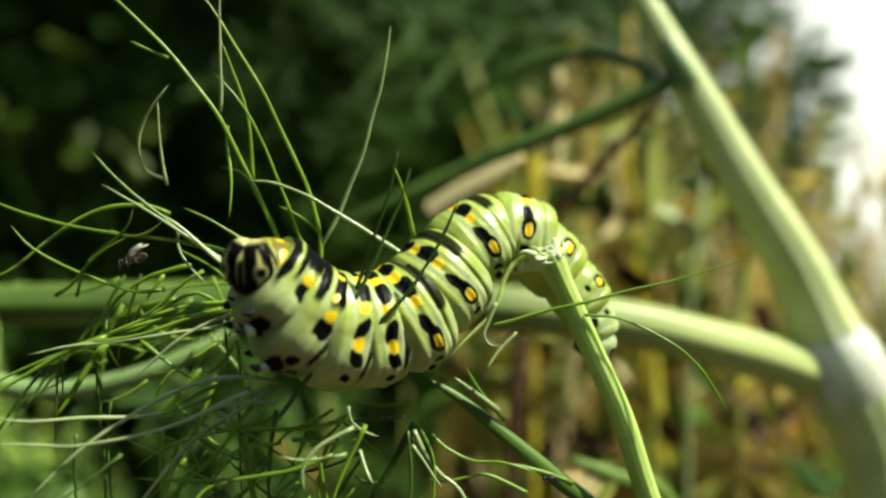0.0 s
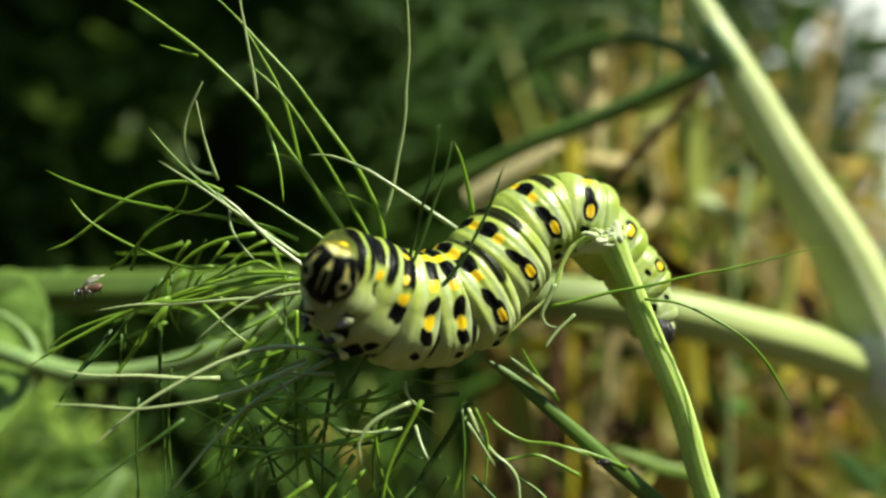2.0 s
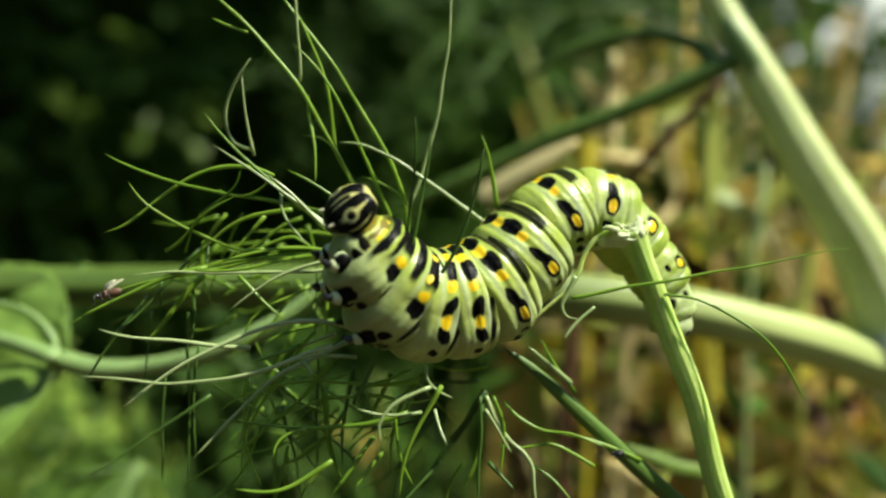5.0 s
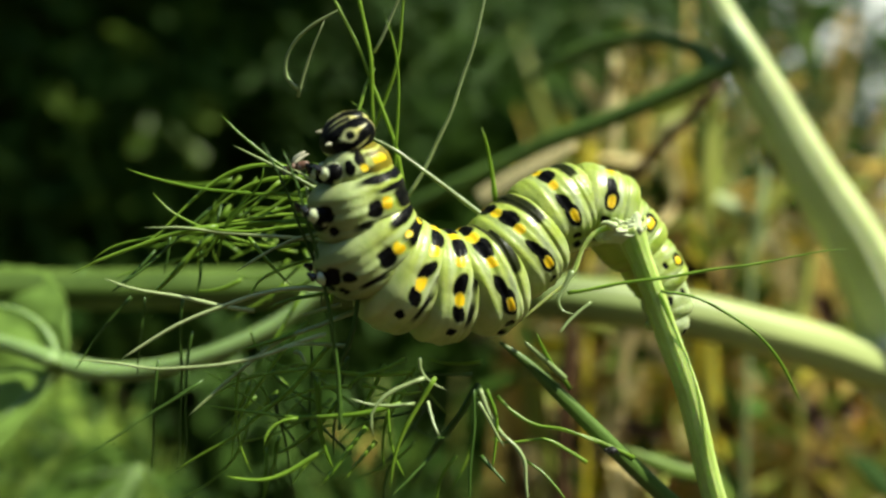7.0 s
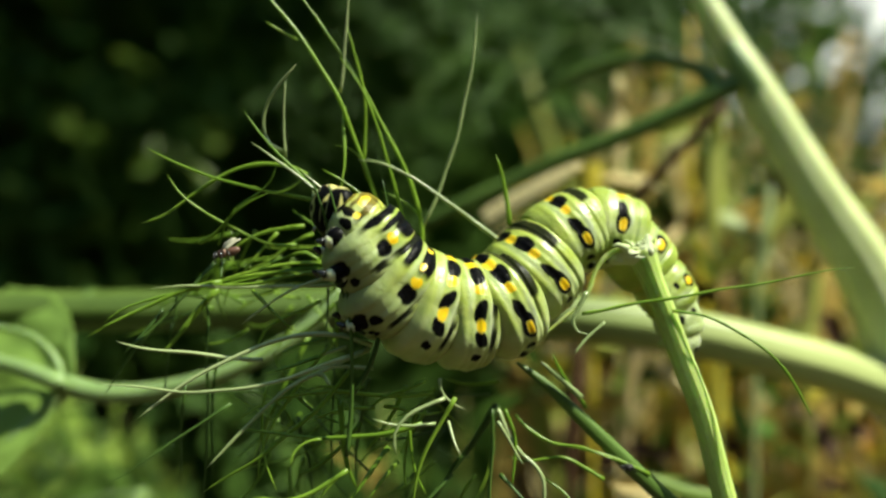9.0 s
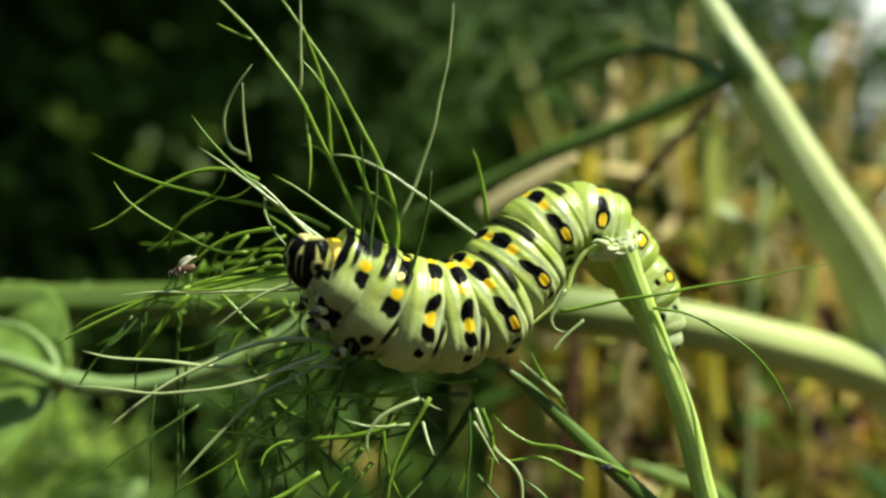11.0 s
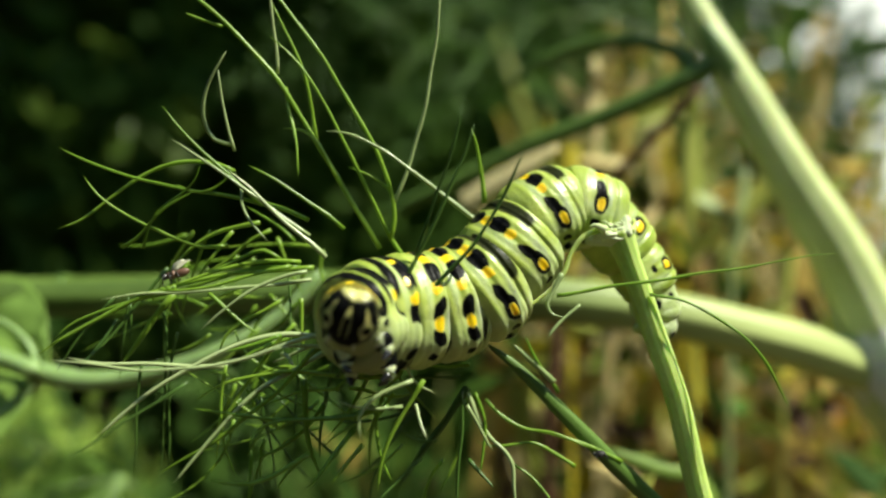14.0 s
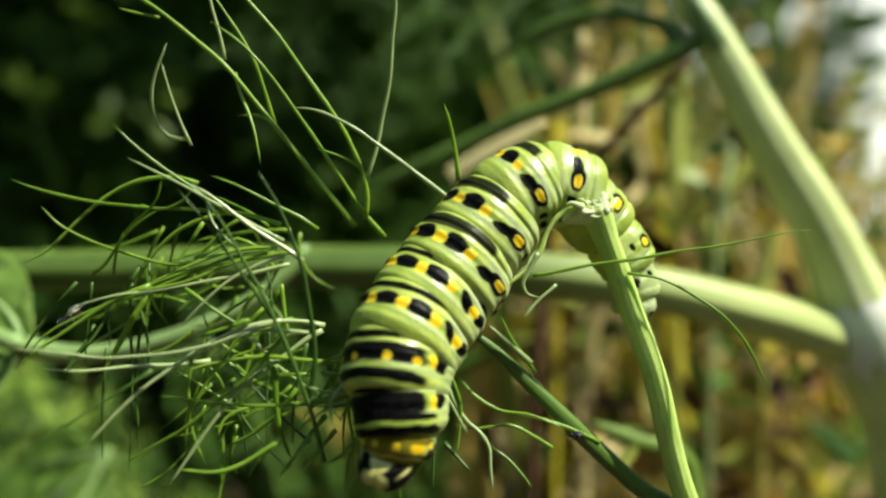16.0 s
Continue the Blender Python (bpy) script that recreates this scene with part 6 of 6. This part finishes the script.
posture(13.5, (14, 25, 19, 14, 12, 5, 5, 5), (6.96, 1.84, 0), (4.04, 0.58, -3), (1.21, -0.72, -4.4), (-1.41, -2.36, -4.6), (-3.78, -4.34, -3.72), (-5.95, -6.22, -3.21), (-7.16, -8, -3.7), (-7.32, -9.84, -3.6))
posture(14, (16, 25, 19, 14, 10, 7, 6, 6), (7.12, 1.84, -0), (4.26, 0.66, -2.96), (1.29, -0.39, -4.31), (-1.61, -1.82, -4.58), (-4.14, -3.83, -4.56), (-5.6, -6.18, -4.84), (-6.04, -8.38, -5.04), (-6.07, -10.29, -5.03))
posture(14.5, (14, 28, 23, 12, 11, 6, 7, 7), (7.21, 1.78, 0.01), (4.43, 0.57, -2.82), (1.93, -0.72, -4.17), (-0.52, -2.27, -4.81), (-2.48, -4.08, -4.51), (-4.15, -5.87, -3.81), (-5.2, -7.69, -4), (-5.29, -9.55, -3.85))
posture(15, (16, 32, 36, 44, 49, 55, 59, 60), (6.95, 1.95, 0.09), (4.03, 0.71, -3.04), (1.6, -0.73, -5.48), (-0.72, -2.72, -7.18), (-2.2, -5.09, -8.97), (-2.75, -7.2, -10.1), (-3.3, -8.8, -11.8), (-3.7, -9.8, -12.4))
posture(15.5, (17, 35, 43, 53, 65, 74, 72, 70), (6.86, 1.75, 0.07), (4.07, 0.13, -3.09), (1.9, -1.64, -5.66), (0.27, -3.59, -7.97), (-0.72, -5.28, -10.3), (-0.07, -6.35, -12.91), (0.51, -7.07, -15.28), (0.72, -7.75, -17.22))
posture(16, (17, 36, 44, 54, 64, 70, 70, 69), (6.96, 1.76, 0.08), (4.2, 0.13, -3.06), (2, -1.57, -5.63), (0.23, -3.48, -7.92), (-0.85, -5.12, -10.51), (-0.61, -6.19, -13.39), (-0.56, -6.83, -15.85), (-1.3, -7.22, -17.63))

# seconds, how far the face turns to the viewer, how far it nods down
HEAD_TURN = ((0, 0.9, 0.7), (3, 0.8, 0.6), (3.5, 0.8, 0.5), (4, 0.8, 0.35), (6.5, 0.9, 0.1), (7.5, 0.9, 0.1), (8.5, 1.5, 0.5), (9, 2.0, 0.7), (11.5, 1.6, 0.8), (12.5, 1.4, 0.8), (14, 0.9, 1.0), (14.5, 0.9, 1.1), (15, 0.0, 0.7),
             (15.5, 0.0, 0.9), (16, 0.0, 0.9))


def ring_rows():
    rows = defaultdict(list)
    cam_side = Vector((0, -1, 0))
    for t in sorted(POSTURES):
        rolls, pts = POSTURES[t]
        n = len(pts)
        for i, name in enumerate(ORDER):
            a, b = pts[max(0, i - 1)], pts[min(n - 1, i + 1)]
            along = (b - a).normalized()
            flat = Vector((along.x, 0, along.z))
            back = Vector((flat.z, 0, -flat.x)).normalized()          # quarter turn clockwise from the heading
            ang = radians(rolls[i])
            up = back * math.cos(ang) + cam_side * math.sin(ang)
            up = (up - along * up.dot(along)).normalized()
            if name == "H":
                turn, nod = (np.interp(t, [r[0] for r in HEAD_TURN], [r[k] for r in HEAD_TURN]) for k in (1, 2))
                along = (along + cam_side * float(turn) - up * float(nod)).normalized()
                up = (up - along * up.dot(along)).normalized()
            side = along.cross(up)
            m = Matrix((side, along, up)).transposed().to_4x4()
            m.translation = place(pts[i]) - PIVOT
            rows[name].append((t, m))
    return rows


# ---------------------------------------------------------------- what moves
# seconds, turn of the upper frond
UPPER_TURN = ((0, 15), (0.5, 0), (1, 5), (1.5, 3), (2, 2), (3, 3), (3.5, 2), (4, 0), (6.5, 15), (7, 14), (7.5, 12), (8, 10), (8.5, 9), (9, 8), (11.5, 8), (12, 10), (12.5, 15), (13, 15), (13.5, 12), (14, 4),
              (14.5, 2), (15, 1), (16, 0))
# seconds, turn, shift right and up in millimetres
LEFT_MOVE = ((0, -2, 0, 0), (1, 0, 0, 0), (2.5, 0, 0, 0), (4, 1, 0, 0.5), (6.5, 4, 1.5, 1.5), (7, 5, 1.8, 2), (7.5, 4, 1.8, 1.8), (8, 2, 0.5, 1), (9, 1, 0, 0.5),
             (11.5, 0, 0, 0), (13, 0, 0, 0), (14, -4, -0.3, -1.0), (14.5, -6, -0.5, -1.5), (15, -8, 0, -1.5), (15.5, -9, 0.3, -1), (16, -9, 0.5, -1))
SPRAY_MOVE = ((0, 14), (0.5, 8), (1, 8), (1.5, 4), (2, 3), (3, 3), (4, 0), (6.5, 30), (7, 34), (7.5, 28), (8, 22), (8.5, 18), (9, 15), (11.5, 10), (12, 12), (12.5, 15), (13, 15), (13.5, 10), (14, 3), (14.5, 0),
              (15, -3), (16, -4))
LEFT_TOP_MOVE = ((0, 0, 1, 0.5), (0.5, 0, 1.5, 1), (1, 0, 1, 0.5), (2, 0, 0, 0), (4, 0, 0, 0), (6.5, -8, 5, 0.5), (7, -10, 5, 0.5), (8, -4, 4, 0.5), (9, 0, 3, 1.5), (11.5, 0, 1, 0.5), (12.5, 0, 2.5, 1.5), (13.5, 0, 1, 0),
                 (14, -3, 0, -0.5), (14.5, -5, -0.5, -1), (15, -8, 0, -2), (16, -9, 0.5, -2.5))
FRONT_MOVE = ((0, 6, 0, 0), (1.5, 0, 0, 0), (4, 0, 0, 0), (6.5, -35, -4, -1), (7, -38, -4.5, -1), (8.5, -38, -5, -2), (9, -30, -5, -2), (11.5, -12, -3, -1), (12.5, -6, -1, 0), (13.5, 0, 0, 0),
              (14.5, 2, 0, 0), (15, -30, -3, -2), (15.5, -48, -4, -4), (16, -50, -4, -4))


def turned(ob, moves, share=1.0):
    rest, at = Matrix.Translation(ob.location), ob.location.copy()
    times = [r[0] for r in moves]
    rows = []
    for t, s, a in SWAY:
        v = [np.interp(t, times, [r[k] if len(r) > k else 0 for r in moves]) * share for k in (1, 2, 3)]
        rows.append((t, sway(s, a) @ Matrix.Translation((v[1] * MM, 0, v[2] * MM)) @ rest @ Matrix.Rotation(radians(v[0]), 4, "Y")))
    return rows


def motions():
    for ob in swaying:
        walk(ob, sway_rows(ob))
    walk(UPPER, turned(UPPER, UPPER_TURN))
    walk(BRIGHT, sway_rows(BRIGHT))
    walk(FRONT, turned(FRONT, FRONT_MOVE))
    walk(SPRAY, turned(SPRAY, SPRAY_MOVE))
    walk(LEFT, turned(LEFT, LEFT_MOVE))
    walk(LEFT_TOP, turned(LEFT_TOP, LEFT_TOP_MOVE))
    walk(fly, [(t, Matrix.Translation(place(p)) @ Matrix.Rotation(radians(-20), 4, "Y")) for t, p in FLY_AT])
    walk(DROPPING, dropping_rows())
    walk(caterpillar, sway_rows(caterpillar))
    for name, rows in ring_rows().items():
        walk(RINGS[name], rows)


motions()
